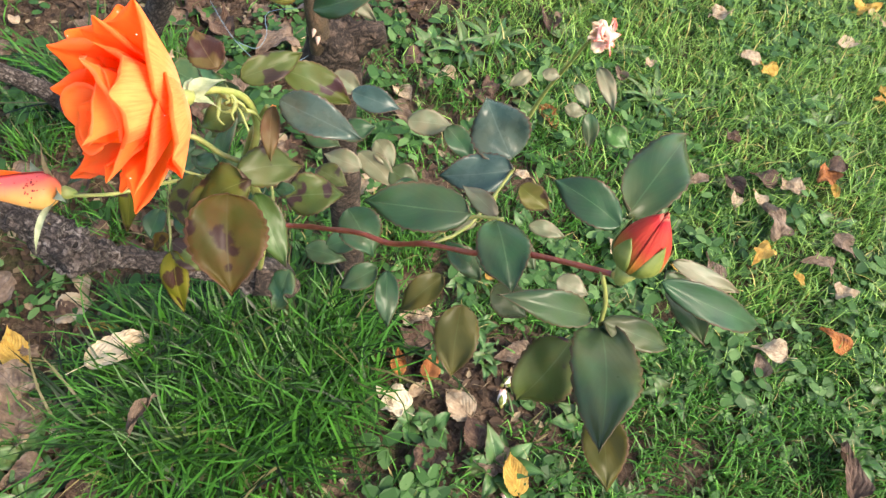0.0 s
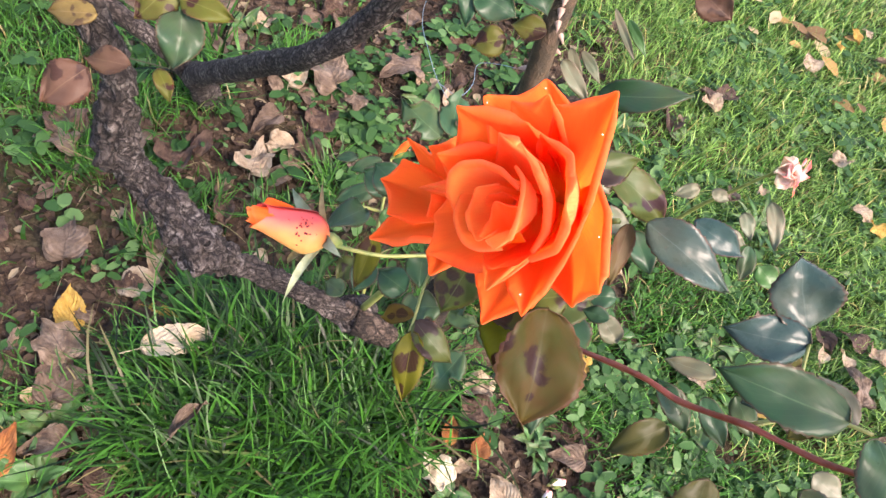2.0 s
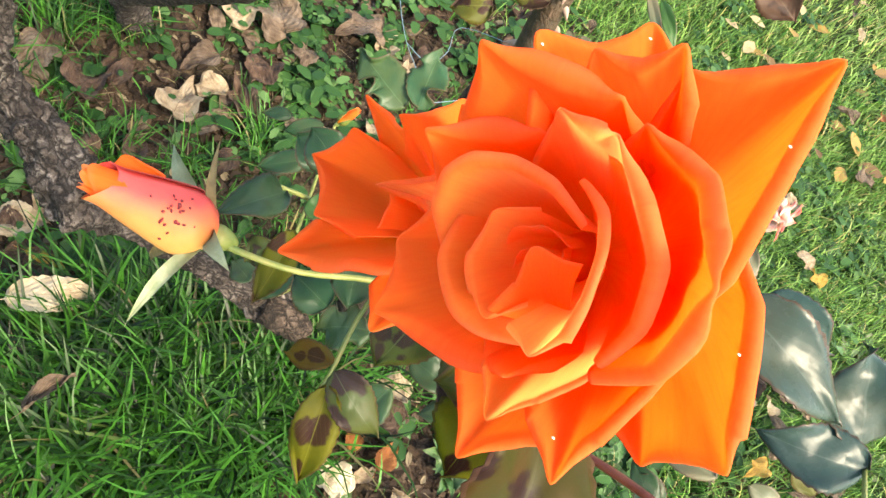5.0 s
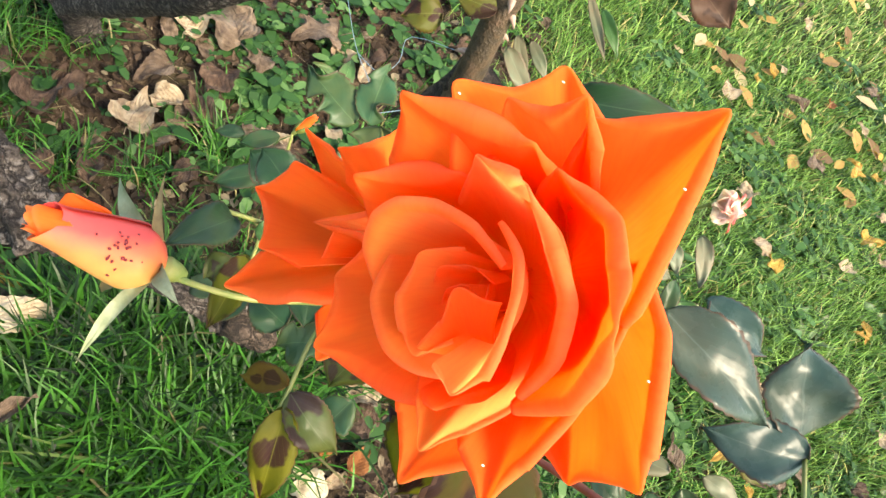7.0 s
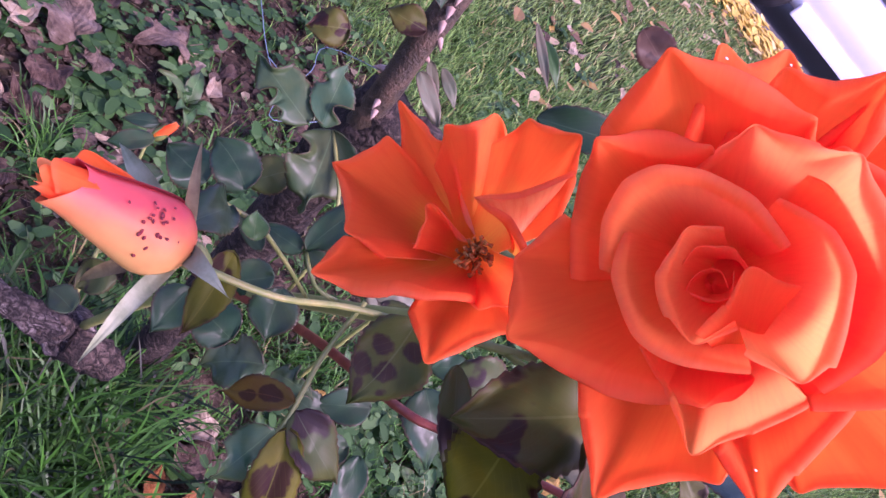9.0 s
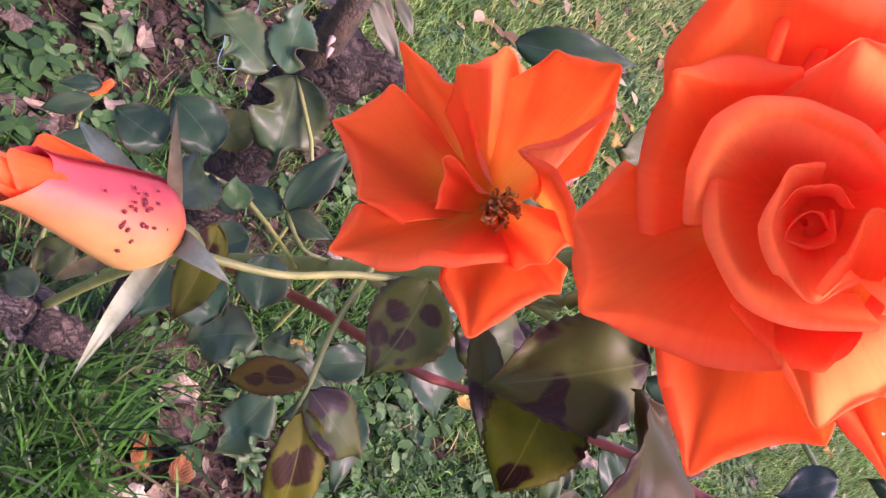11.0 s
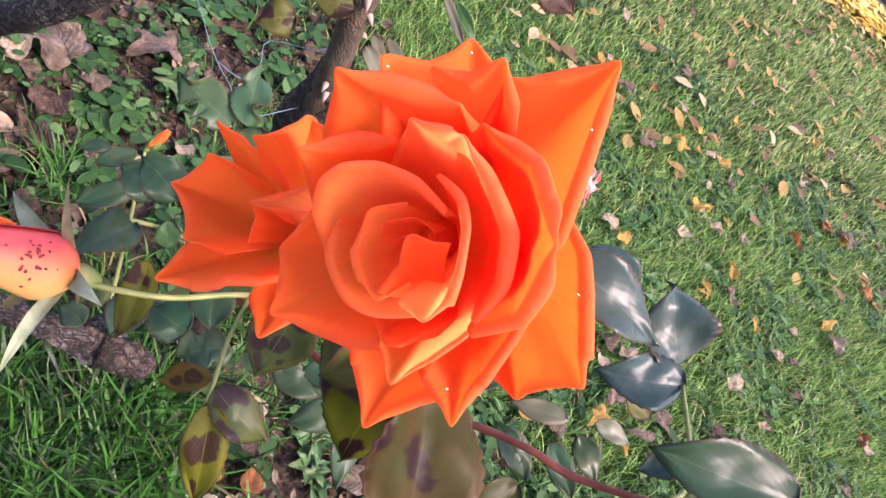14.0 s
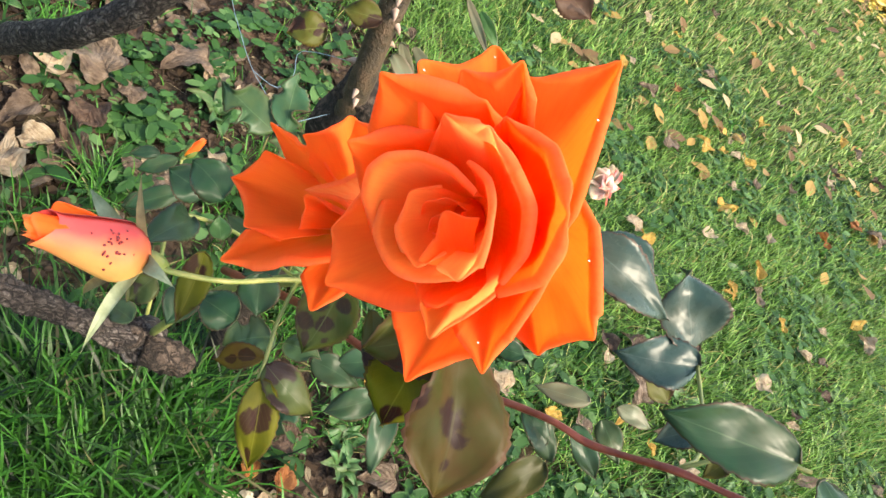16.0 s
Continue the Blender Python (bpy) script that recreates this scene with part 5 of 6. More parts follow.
petal(bloom, B1, A1, [(-38, 4, -24), (-41, 17, -18), (-42.5, 31.5, -5), (-30, 33.5, -6), (-18, 35, -8), (-8, 29, -20)], seed=8, soft=0.20, lip=4.02, belly=0.7, rise=0.4, up=8)
petal(bloom, B1, A1, [(-42, 18, -25), (-51, 7, -26), (-52, -10, -17), (-33, -15.5, -8), (-16, -16, 1), (0, -11, -8)], seed=9, soft=0.30, lip=3.54, belly=0.7, rise=0.38, up=8)
petal(bloom, B1, A1, [(-25, -8, -14), (-21.5, -17, 0), (-18, -25, 4), (-9, -20, 7), (0, -13.5, 9), (6, -5, 8)], seed=10, soft=0.20, lip=1.05, belly=0.75, rise=0.4, up=12)
petal(bloom, B1, A1, [(0, 30, -14), (4, 37, 2), (14.5, 27, 9), (15.5, 18, 17), (17, 8.5, 26), (13.5, -1, 20), (10, -8, 16), (0, -12, 9)], seed=11, soft=0.35, lip=3.54, belly=0.85, rise=0.42, up=3)
petal(bloom, B1, A1, [(-3, 31, 4), (5, 24, 11), (9, 12, 16), (9, 0, 14), (3, -9, 10)], seed=12, soft=0.6, lip=1.47, belly=0.8, rise=0.45, up=20)
petal(bloom, B1, A1, [(-20, 29, -14), (-14, 38, 1), (-6, 33, 10), (-2, 31.5, 16), (3, 20, 18), (7, 10, 18), (6, -2, 14), (1, -10, 10)], seed=13, soft=0.45, lip=3.25, belly=0.8, rise=0.48, up=18)
petal(bloom, B1, A1, [(-36, 6, -9), (-38, 15, -3), (-36, 22, 0), (-31, 25.5, 1), (-23, 26, 1), (-14, 22, 3), (-6, 15, 4)], seed=14, soft=0.5, lip=2.52, belly=0.8, rise=0.45, up=20, ruffle=0.4)
petal(bloom, B1, A1, [(-33, 15, -7), (-34.5, 5, -2), (-30, -4.5, 1), (-22, -8, 4), (-11, -8, 8)], seed=15, soft=0.80, lip=2.00, belly=0.8, rise=0.45, up=22, ruffle=0.4)
petal(bloom, B1, A1, [(-8, 25, 2), (-3, 18, 12), (-2, 11, 18), (-3.5, 2, 20), (-6, -5, 22), (-10, -8, 22), (-16, -5, 15)], seed=16, soft=0.45, lip=2.10, belly=0.8, rise=0.5, up=24, ruffle=0.4)
petal(bloom, B1, A1, [(-15, 18, -3), (-23, 16, 0), (-27.5, 7, 2), (-25.5, -1, 4), (-21, -4.5, 5), (-14, -1, 6)], seed=17, soft=0.80, lip=1.68, belly=0.8, rise=0.5, up=28, ruffle=0.3)
petal(bloom, (-5, -5, -16), A1, [(-4, 8, 9), (-13.5, 8.5, 8), (-17, 2, 7), (-21.5, -4, 6)], seed=18, lip=0.73, soft=0.7, up=10, belly=0.5, rise=0.7, ruffle=0.3)
petal(bloom, B1, A1, [(-23, 8, -6), (-19, 13, -4), (-13, 14, -4), (-8, 11, -5)], seed=20, lip=1.05, up=24, belly=0.8, rise=0.5, ruffle=0.3)
petal(bloom, B1, A1, [(-20, 5, -7), (-18, 10, -6), (-13, 11, -6), (-10, 7, -7)], seed=21, lip=0.90, up=22, belly=0.8, rise=0.5, ruffle=0.3)
petal(bloom, B1, A1, [(-9, 11, -8), (-9, 5, -7), (-14, 3, -7), (-19, 4, -8)], seed=22, lip=0.90, up=22, belly=0.8, rise=0.5, ruffle=0.3)
part("petal", bud_bm((-5, 11, -22), Vector((-8, -3, 11)), 6, 25, 2.5, 0.9, 0.1), PETAL, bloom)
DUST = plain("pale dust", [(0.3, (0.7, 0.68, 0.6)), (0.7, (0.85, 0.84, 0.8))], 200.0, 0.6, 0.1)
for spot_ in ((29.5, 36, 9.5), (27.8, -4, 4), (-4.5, -28, 2.5), (-20.5, 53.5, -1.5), (1.5, 61.5, -17.5)):
    bm = bmesh.new()
    bmesh.ops.create_icosphere(bm, subdivisions=1, radius=0.00034, matrix=Matrix.Translation(at_rose(*spot_)) @ Matrix.Diagonal((1.3, 0.8, 0.7, 1)))
    part("speck", bm, DUST, bloom, "white speck of dust")
limb("bloom_stalk", [at_rose(*p) for p in ((7, 16, -52), (12, 19, -70), (16, 14, -95), (4, -2, -120), (-20, -20, -135))], [0.0026, 0.0024, 0.0024, 0.0026, 0.003], STEM, bush, "", 8, 0, 30, 4)
for tip, w in (((22, 24, -70), 11), ((4, 30, -64), 6), ((18, 6, -64), 6)):
    part("sepal", sepal_bm((6, 15, -50), tip, w, (0.6, 0.6, 0.5)), SEPAL, bloom, "pale grey-green sepal")
curl_rng = random.Random(33)
for k in range(7):
    start = Vector((13 + curl_rng.uniform(-3, 3), 14 + curl_rng.uniform(-5, 5), -84 + curl_rng.uniform(-10, 14)))
    curl, way = [start], Vector((curl_rng.uniform(-0.2, 1), curl_rng.uniform(-1, 0.6), curl_rng.uniform(-1, 0.4)))
    for _ in range(4):
        way = (way + Vector([curl_rng.uniform(-0.7, 0.7) for _ in range(3)])).normalized()
        curl.append(curl[-1] + way * 5.5)
    limb("withered_shred", [at_rose(*p) for p in curl], [0.0014, 0.0017, 0.0014, 0.001, 0.0004], STEM, bush, "curled yellow-green withered shred", 6, 0.3, 300, 3)

# overblown bloom behind it
B2, A2 = (-56, 12, -106), (-0.2, 0.0, 0.97)
spent = part("bloom", calyx_bm(B2, A2, 10, 5), STEM, bush, "overblown orange bloom with brown stamens")
SPENT = dict(belly=0.6, rise=0.3, ruffle=2.4, front=PETAL_OLD)
petal(spent, B2, A2, [(-57, 46, -84), (-51, 48, -62), (-38.5, 43.4, -51.5), (-38, 34, -60), (-36, 20, -78)], seed=40, soft=0.3, lip=1.8, **SPENT)
petal(spent, B2, A2, [(-74, 36, -86), (-72, 44.4, -72), (-64.7, 50.4, -80), (-56, 54, -88), (-52, 42, -92)], seed=41, soft=0.4, lip=1.6, **SPENT)
petal(spent, B2, A2, [(-70, -2, -84), (-73.6, -10.4, -70.5), (-67.5, -21, -60.8), (-56.5, -15.3, -64), (-43, -11.4, -70), (-38.7, -4.6, -78)], seed=42, soft=0.25, lip=1.4, **SPENT)
petal(spent, B2, A2, [(-84, 36, -90), (-87.6, 51, -79), (-78.4, 45, -80), (-71, 42, -82), (-66, 30, -90)], seed=43, soft=0.3, lip=1.4, **SPENT)
petal(spent, B2, A2, [(-80, 36, -88), (-89, 39.5, -77), (-104.5, 29.6, -81), (-99, 19, -76), (-95, 10, -71), (-84, 4, -78)], seed=44, soft=0.3, lip=1.6, **SPENT)
petal(spent, B2, A2, [(-96, 8, -72), (-102, -3.3, -62), (-92, -4, -62), (-81, -2, -62), (-69.5, -3.4, -66), (-55, -3, -76)], seed=45, soft=0.35, lip=2.6, **SPENT)
petal(spent, B2, A2, [(-75.6, 8.3, -76), (-73, 21, -80), (-66, 15.7, -86)], seed=48, soft=0.5, lip=0.6, **SPENT)
petal(spent, B2, A2, [(-60, -2, -82), (-54, -5, -74), (-46, -4, -72), (-40, 2, -74), (-38, 10, -80)], seed=49, soft=0.4, lip=1.2, **SPENT)
petal(spent, (-42, 14, -104), A2, [(-41, 0.3, -62), (-46.7, 9.7, -52), (-54, 17.3, -44), (-64.5, 20.3, -35.5), (-51.4, 26.2, -44), (-36.3, 36.4, -56)], seed=47, soft=0.5, lip=1.5, belly=0.7, rise=0.4, ruffle=1.0, front=PETAL_OLD)
bm = bmesh.new()
stamen_rng = random.Random(5)
for k in range(44):
    a, r = stamen_rng.uniform(0, 6.28), stamen_rng.uniform(0.5, 6.0)
    top = Vector(B2) + Vector(A2) * stamen_rng.uniform(16, 30) + Vector((4 + math.cos(a) * r, math.sin(a) * r - 2, 0))
    mid = Vector(B2) * 0.45 + top * 0.55 + Vector([stamen_rng.uniform(-1.5, 1.5) for _ in range(3)])
    end = top + Vector([stamen_rng.uniform(-1.6, 1.6) for _ in range(3)])
    tube_into(bm, [at_rose(*B2), at_rose(*mid), at_rose(*top), at_rose(*end)], [0.0004, 0.0003, 0.0004, 0.0008 * stamen_rng.uniform(0.6, 1.3)], 5)
part("stamen_tuft", bm, STAMEN, spent, "dry brown stamens")
limb("bloom_stalk", [at_rose(*p) for p in (B2, (-46, 6, -122), (-40, -8, -138), (-20, -20, -135))], [0.002, 0.002, 0.002, 0.002], STEM, bush, "", 8, 0, 30, 4)

# bud on its long stalk
bud_base = Vector((-147.5, -4.5, -95))
BUD_A = Vector((-177.5, 9.5, -62)) - bud_base
BUD_NODES = Nodes("bud petal", 0.5, 0.3)
bud_u, bud_v = BUD_NODES.uv()
bud_cloud = BUD_NODES.noise(BUD_NODES.coords(), 90.0, 3.0)
bud_mix = BUD_NODES.math("ADD", BUD_NODES.math("MULTIPLY", bud_u, 0.7), BUD_NODES.math("ADD", BUD_NODES.math("MULTIPLY", bud_v, 0.35), BUD_NODES.math("MULTIPLY", bud_cloud, 0.25)))
bud_colour = BUD_NODES.ramp(bud_mix, [(0.28, (0.56, 0.30, 0.085)), (0.52, (0.58, 0.19, 0.060)), (0.82, (0.58, 0.075, 0.065))])
BUD_NODES.color(bud_colour)
BUD_NODES.bump(bud_cloud, 0.15, 0.0006)
BUD_NODES.thin(bud_colour, 0.25)
BUD = BUD_NODES.mat


bud = part("bud", bud_bm(bud_base, BUD_A, 12.6, 2, 0.4, 0.5, 1.2), BUD, bush, "pink and yellow rose bud with dark red specks")
part("petal", bud_bm(bud_base + BUD_A * 0.1, BUD_A * 0.97, 9.8, 5, 2.4, 0.55, 0.6), PETAL, bud)
part("petal", bud_bm(bud_base + BUD_A * 0.2, BUD_A * 0.9, 7.0, 9, 4.0, 0.6, 0.4), PETAL, bud)
petal(bud, bud_base + BUD_A * 0.3, BUD_A, [(-163, 14, -82), (-174, 19, -75), (-179, 12, -66), (-180, 4, -64)], seed=60, lip=0.8, belly=0.9, rise=0.5, soft=0.5, ruffle=0.3)
part("calyx", calyx_bm(bud_base, BUD_A, 11, 5.2), STEM, bud, "green calyx cup")
for tip, w in (((-164, -39, -71), 5.6), ((-180, 30, -103), 7.5), ((-147, 31, -86), 4), ((-188, -21, -108), 5), ((-130, -13, -74), 7)):
    dry = w < 5.5
    part("sepal", sepal_bm(tuple(bud_base), tip, w, (0.2, 0.1, 1), 0.3), WITHERED if dry else SEPAL, bud, "thin withered brown sepal" if dry else "grey-green sepal bent back")
SPECK = plain("dark red specks", [(0.3, (0.10, 0.01, 0.015)), (0.7, (0.2, 0.02, 0.02))], 300.0, 0.6, 0.1)
speck_rng = random.Random(12)
for k in range(26):
    d = BUD_A.normalized()
    toward = Vector((0.05, 0.25, 1.0))
    toward = (toward - d * toward.dot(d)).normalized()
    side = d.cross(toward)
    a, v = speck_rng.gauss(-0.15, 0.32), speck_rng.gauss(0.36, 0.13)
    r = 12.6 * (0.3 + 0.7 * math.sin(min(v / 0.3, 1) * math.pi / 2) ** 0.7) * (1 - 0.5 * max(0, (v - 0.3) / 0.7) ** 1.15) * 1.05
    p = bud_base + BUD_A * v + (toward * math.cos(a) + side * math.sin(a)) * r
    out = toward * math.cos(a) + side * math.sin(a)
    flat = ROSE.to_quaternion().to_matrix().to_4x4() @ out.to_track_quat("Z", "Y").to_matrix().to_4x4()
    bm = bmesh.new()
    bmesh.ops.create_icosphere(bm, subdivisions=1, radius=1.0, matrix=Matrix.Translation(ROSE @ (p * 0.001)) @ flat @ Matrix.Diagonal((speck_rng.uniform(0.0004, 0.0011), speck_rng.uniform(0.0004, 0.0008), 0.00022, 1)))
    part("speck", bm, SPECK, bud, "dark red speck")
limb("bud_stalk", [at_rose(*p) for p in ((-145, -6.5, -98), (-139, -9.5, -100), (-118, -14.5, -114), (-94, -14.5, -137), (-55, -19, -149), (-20, -22, -140))], [0.0019, 0.0014, 0.0013, 0.0014, 0.0017, 0.002], STEM, bush, "", 8, 0, 30, 4)

# young bud at the end of the red stem
YOUNG = petal_material("young bud petal", (0.20, 0.13, 0.014), (0.21, 0.020, 0.010), (0.25, 0.006, 0.012), 0.10, 0.6)


def world_bud(parent, base, tip, radius, label, petals, sepals, group_seed, taper=0.48, flare=1.6, hug=0.72):
    """A closed bud between two places of the world: furled petals wrapped by sepals that lie against them."""
    base, tip = Vector(base), Vector(tip)
    inv = ROSE.inverted()
    b, t = inv @ base * 1000, inv @ tip * 1000
    ob = part("bud", bud_bm(b, t - b, radius, group_seed, 1.0, taper, flare), petals, parent, label)
    part("petal", bud_bm(b + (t - b) * 0.2, (t - b) * 0.84, radius * 0.6, group_seed + 3, 3.0, taper, flare * 0.5), petals, ob)
    axis = tip - base
    d = axis.normalized()
    s = d.orthogonal().normalized()
    o = d.cross(s)
    for k in range(sepals):
        mid = 2 * math.pi * k / sepals + 0.5
        top = hug * (1.0 if k % 2 else 0.82)
        bm, grid = bmesh.new(), []
        for i in range(13):
            v = i / 12
            h = v * top
            r = radius * (0.3 + 0.7 * math.sin(min(h / 0.3, 1) * math.pi / 2) ** 0.7) * (1 - taper * max(0, (h - 0.3) / 0.7) ** (2.2 if taper > 0.7 else 1.15))
            wide = 2.7 / sepals * (0.85 + 0.6 * v) * (1 - v ** 1.6)
            row = []
            for c in range(-3, 4):
                a = mid + wide * c / 3
                rr = (r * (1.10 - 0.03 * (c / 3) ** 2) + 0.4 + 1.6 * max(0.0, v - 0.75) / 0.25) * 0.001
                row.append(bm.verts.new(base + axis * h + (s * math.cos(a) + o * math.sin(a)) * rr))
            grid.append(row)
        for p, q in zip(grid, grid[1:]):
            for c in range(6):
                bm.faces.new((p[c], p[c + 1], q[c + 1], q[c]))
        sheet = part("sepal", bm, SEPAL_GREEN, ob, "green sepal")
        sheet.modifiers.new("thickness", "SOLIDIFY").thickness = 0.0005
    part("calyx", tube_into(bmesh.new(), [base - d * 0.008, base - d * 0.003, base + d * 0.004], [0.0022, radius * 0.0004, radius * 0.0006], 10), STEM, ob)
    return ob


SEPAL_GREEN = plain("young sepal", [(0.3, (0.05, 0.08, 0.014)), (0.7, (0.11, 0.12, 0.025))], 120.0, 0.5, 0.2, 0.0005)
limb("bud_stalk", [(0.157, 0.401, 1.26), (0.155, 0.388, 1.278), (0.150, 0.376, 1.302)], [0.003, 0.0025, 0.0026], STEM, bush, "", 8, 0, 30, 3)
world_bud(bush, (0.1505, 0.376, 1.304), (0.156, 0.391, 1.332), 11.5, "young red rose bud in green sepals", YOUNG, 5, 5, 0.88, 0.0, 0.70)
world_bud(bush, (-0.385, 1.05, 0.42), (-0.372, 1.075, 0.455), 9, "small orange bud on a low shoot", PETAL, 3, 6)
limb("low_shoot", [(-0.29, 0.87, 0.15), (-0.33, 0.95, 0.26), (-0.37, 1.02, 0.36), (-0.387, 1.046, 0.415)], [0.004, 0.0035, 0.003, 0.0025], STEM, bush, "", 7, 0.1)


# ---- second bush: thorny cane and rotten stump ----
thorny = thing("rose_bush", (-0.16, 0.97, 0.0), "thorny old rose cane rising beside a rotten stump", "rose bush")
limb("stump", [(-0.16, 0.97, -0.03), (-0.165, 0.94, 0.3), (-0.175, 0.905, 0.62), (-0.18, 0.885, 0.84), (-0.175, 0.88, 0.90)], [0.032, 0.028, 0.03, 0.038, 0.03], DEAD_WOOD, thorny, "dark rotten stump", 16, 0.45, 35, 6)
limb("dead_stub", [(-0.18, 0.885, 0.86), (-0.14, 0.895, 0.885), (-0.115, 0.905, 0.895)], [0.026, 0.022, 0.015], DEAD_WOOD, thorny, "sawn dead stub", 12, 0.5, 50, 5)
THORNY = [(-0.185, 0.87, 0.80), (-0.19, 0.86, 0.90), (-0.20, 0.865, 0.97), (-0.212, 0.88, 1.06), (-0.23, 0.90, 1.2), (-0.26, 0.93, 1.5)]
limb("cane", THORNY, [0.015, 0.0145, 0.014, 0.0135, 0.012, 0.008], CANE, thorny, "olive-brown cane with pale thorns", 12, 0.12, 40, 6)
thorn_rng = random.Random(4)
for k in range(26):
    t = k / 25 * 3.9
    i = min(int(t), 4)
    p = Vector(THORNY[i]).lerp(Vector(THORNY[i + 1]), t - i)
    a = thorn_rng.uniform(0, 6.28)
    d = Vector((math.cos(a), math.sin(a), -0.2)).normalized()
    limb("thorn", [p + d * 0.011, p + d * 0.017, p + d * 0.023 + Vector((0, 0, -0.003))], [0.0055, 0.003, 0.0004], THORN, thorny, "", 6, 0, 30, 2)

# third: long arching branch from an old stool
arching = thing("rose_bush", (-0.93, 1.19, 0.0), "old rose stool with a thick dark arching branch", "rose bush")
limb("branch", [(-0.94, 1.2, -0.04), (-0.93, 1.16, 0.10), (-0.90, 1.10, 0.21), (-0.78, 1.04, 0.36), (-0.62, 0.95, 0.57), (-0.49, 0.88, 0.74), (-0.40, 0.86, 0.90), (-0.33, 0.86, 1.10)], [0.045, 0.036, 0.028, 0.024, 0.021, 0.018, 0.015, 0.011], BARK, arching, "dark mossy branch", 16, 0.28, 30, 6)
limb("branch", [(-0.92, 1.13, 0.15), (-0.98, 1.08, 0.26), (-1.08, 1.0, 0.40), (-1.22, 0.92, 0.6)], [0.026, 0.02, 0.018, 0.014], BARK, arching, "pale peeling branch", 14, 0.28, 40, 6)

# pale bloom on a withered shoot
pale_bush = thing("rose_bush", (0.12, 1.15, 0.0), "withered rose shoot with one pale pink bloom", "rose bush")
limb("stem", [(0.12, 1.18, -0.02), (0.10, 1.19, 0.33), (0.12, 1.17, 0.58), (0.147, 1.148, 0.715), (0.164, 1.131, 0.796)], [0.005, 0.0045, 0.004, 0.003, 0.0025], STEM, pale_bush, "", 7, 0.1)
leaf(pale_bush, (0.195, 1.131, 0.744), (0.239, 1.079, 0.711), 0.028, (-0.09, -0.58, 0.81), "pale")
leaf(pale_bush, (0.168, 1.098, 0.725), (0.199, 1.072, 0.708), 0.024, (-0.07, -0.57, 0.82), "pale")
leaf(pale_bush, (0.161, 1.062, 0.703), (0.198, 1.063, 0.702), 0.024, (-0.06, -0.55, 0.83), "pale")
leaf(pale_bush, (0.204, 1.066, 0.704), (0.218, 1.018, 0.674), 0.028, (-0.08, -0.54, 0.84), "green")
leaf(pale_bush, (0.091, 1.092, 0.724), (0.061, 1.065, 0.709), 0.024, (0.00, -0.57, 0.82), "pale")
leaf(pale_bush, (0.108, 1.097, 0.727), (0.139, 1.100, 0.728), 0.021, (-0.03, -0.58, 0.82), "pale")
leaf(pale_bush, (0.247, 1.087, 0.657), (0.289, 1.072, 0.646), 0.039, (-0.11, -0.54, 0.83), "bright")
pink_foot = Vector((0.165, 1.130, 0.800))
pink = part("bloom", tube_into(bmesh.new(), [pink_foot + Vector((-0.003, 0.002, -0.012)), pink_foot, pink_foot + Vector((0.002, -0.001, 0.006))], [0.003, 0.006, 0.005], 8), STEM, pale_bush, "small pale pink faded bloom")
for k in range(8):
    a = 2.4 * k
    lean = 0.25 + 0.10 * k
    rise_ = Vector((0.75, -0.25, 0.6)).normalized()
    side_ = rise_.orthogonal().normalized()
    out_ = side_ * math.cos(a) + rise_.cross(side_) * math.sin(a)
    way_ = (rise_ + out_ * lean).normalized()
    ob = part("petal", leaf_bm(pink_foot, pink_foot + way_ * (0.046 - 0.001 * k), 0.046, rise_ - out_ * 0.9, 0.45, 0.35, 1, 0, random.Random(k), 0.42), PINK_PETAL, pink)
    ob.modifiers.new("thickness", "SOLIDIFY").thickness = 0.0005


# ---- fallen leaves ----
def litter_mesh(name, material, seed, lobed=False):
    """A curled dry leaf lying at the origin, 1 m long along +y."""
    rng = random.Random(seed)
    bm = leaf_bm((0, -0.5, 0), (0, 0.5, 0), 0.72 if not lobed else 0.95, (0, 0, 1), rng.uniform(-0.12, 0.25), rng.uniform(0.1, 0.45), 5 if lobed else 9, 0, rng, 0.8)
    curl, twist = rng.uniform(-0.6, 1.6), rng.uniform(-0.9, 0.9)
    for v in bm.verts:
        if lobed:
            a = math.atan2(v.co.x, v.co.y)
            v.co.xy *= 1 + 0.13 * math.cos(5 * a) + 0.08 * noise.noise(Vector((math.cos(a) * 2, math.sin(a) * 2, seed)))
        v.co.z += curl * 0.5 * v.co.x ** 2 + twist * 0.35 * v.co.x * v.co.y + 0.22 * max(0.0, v.co.y) ** 2 * (1 + twist) + 0.10 * noise.noise(v.co * 3 + Vector((seed, 0, 0)))
    tube_into(bm, [(0, -0.5, 0.0), (0.02, -0.62, 0.02), (0.05, -0.75, 0.05)], [0.014, 0.011, 0.012], 5)
    low = min(v.co.z for v in bm.verts)
    for v in bm.verts:
        v.co.z -= low
    mesh = bpy.data.meshes.new(name)
    bm.to_mesh(mesh)
    bm.free()
    mesh.materials.append(material)
    mesh.polygons.foreach_set("use_smooth", [True] * len(mesh.polygons))
    return mesh


SHAPES = {}
for key_, mat_ in LITTER.items():
    SHAPES[key_] = [litter_mesh("fallen_leaf", mat_, 3 * len(key_) + k, k % 3 == 1) for k in range(6)]
WORDS = {"cream": "large cream-coloured dry leaf lying on the grass", "beige": "pale beige dry leaf fallen on the grass", "yellow": "yellow leaf fallen on the ground", "orange": "orange-brown leaf fallen on the ground", "brown": "dark brown curled fallen leaf", "pinkish": "pinkish brown fallen leaf lying on the ground"}
litter_rng = random.Random(17)


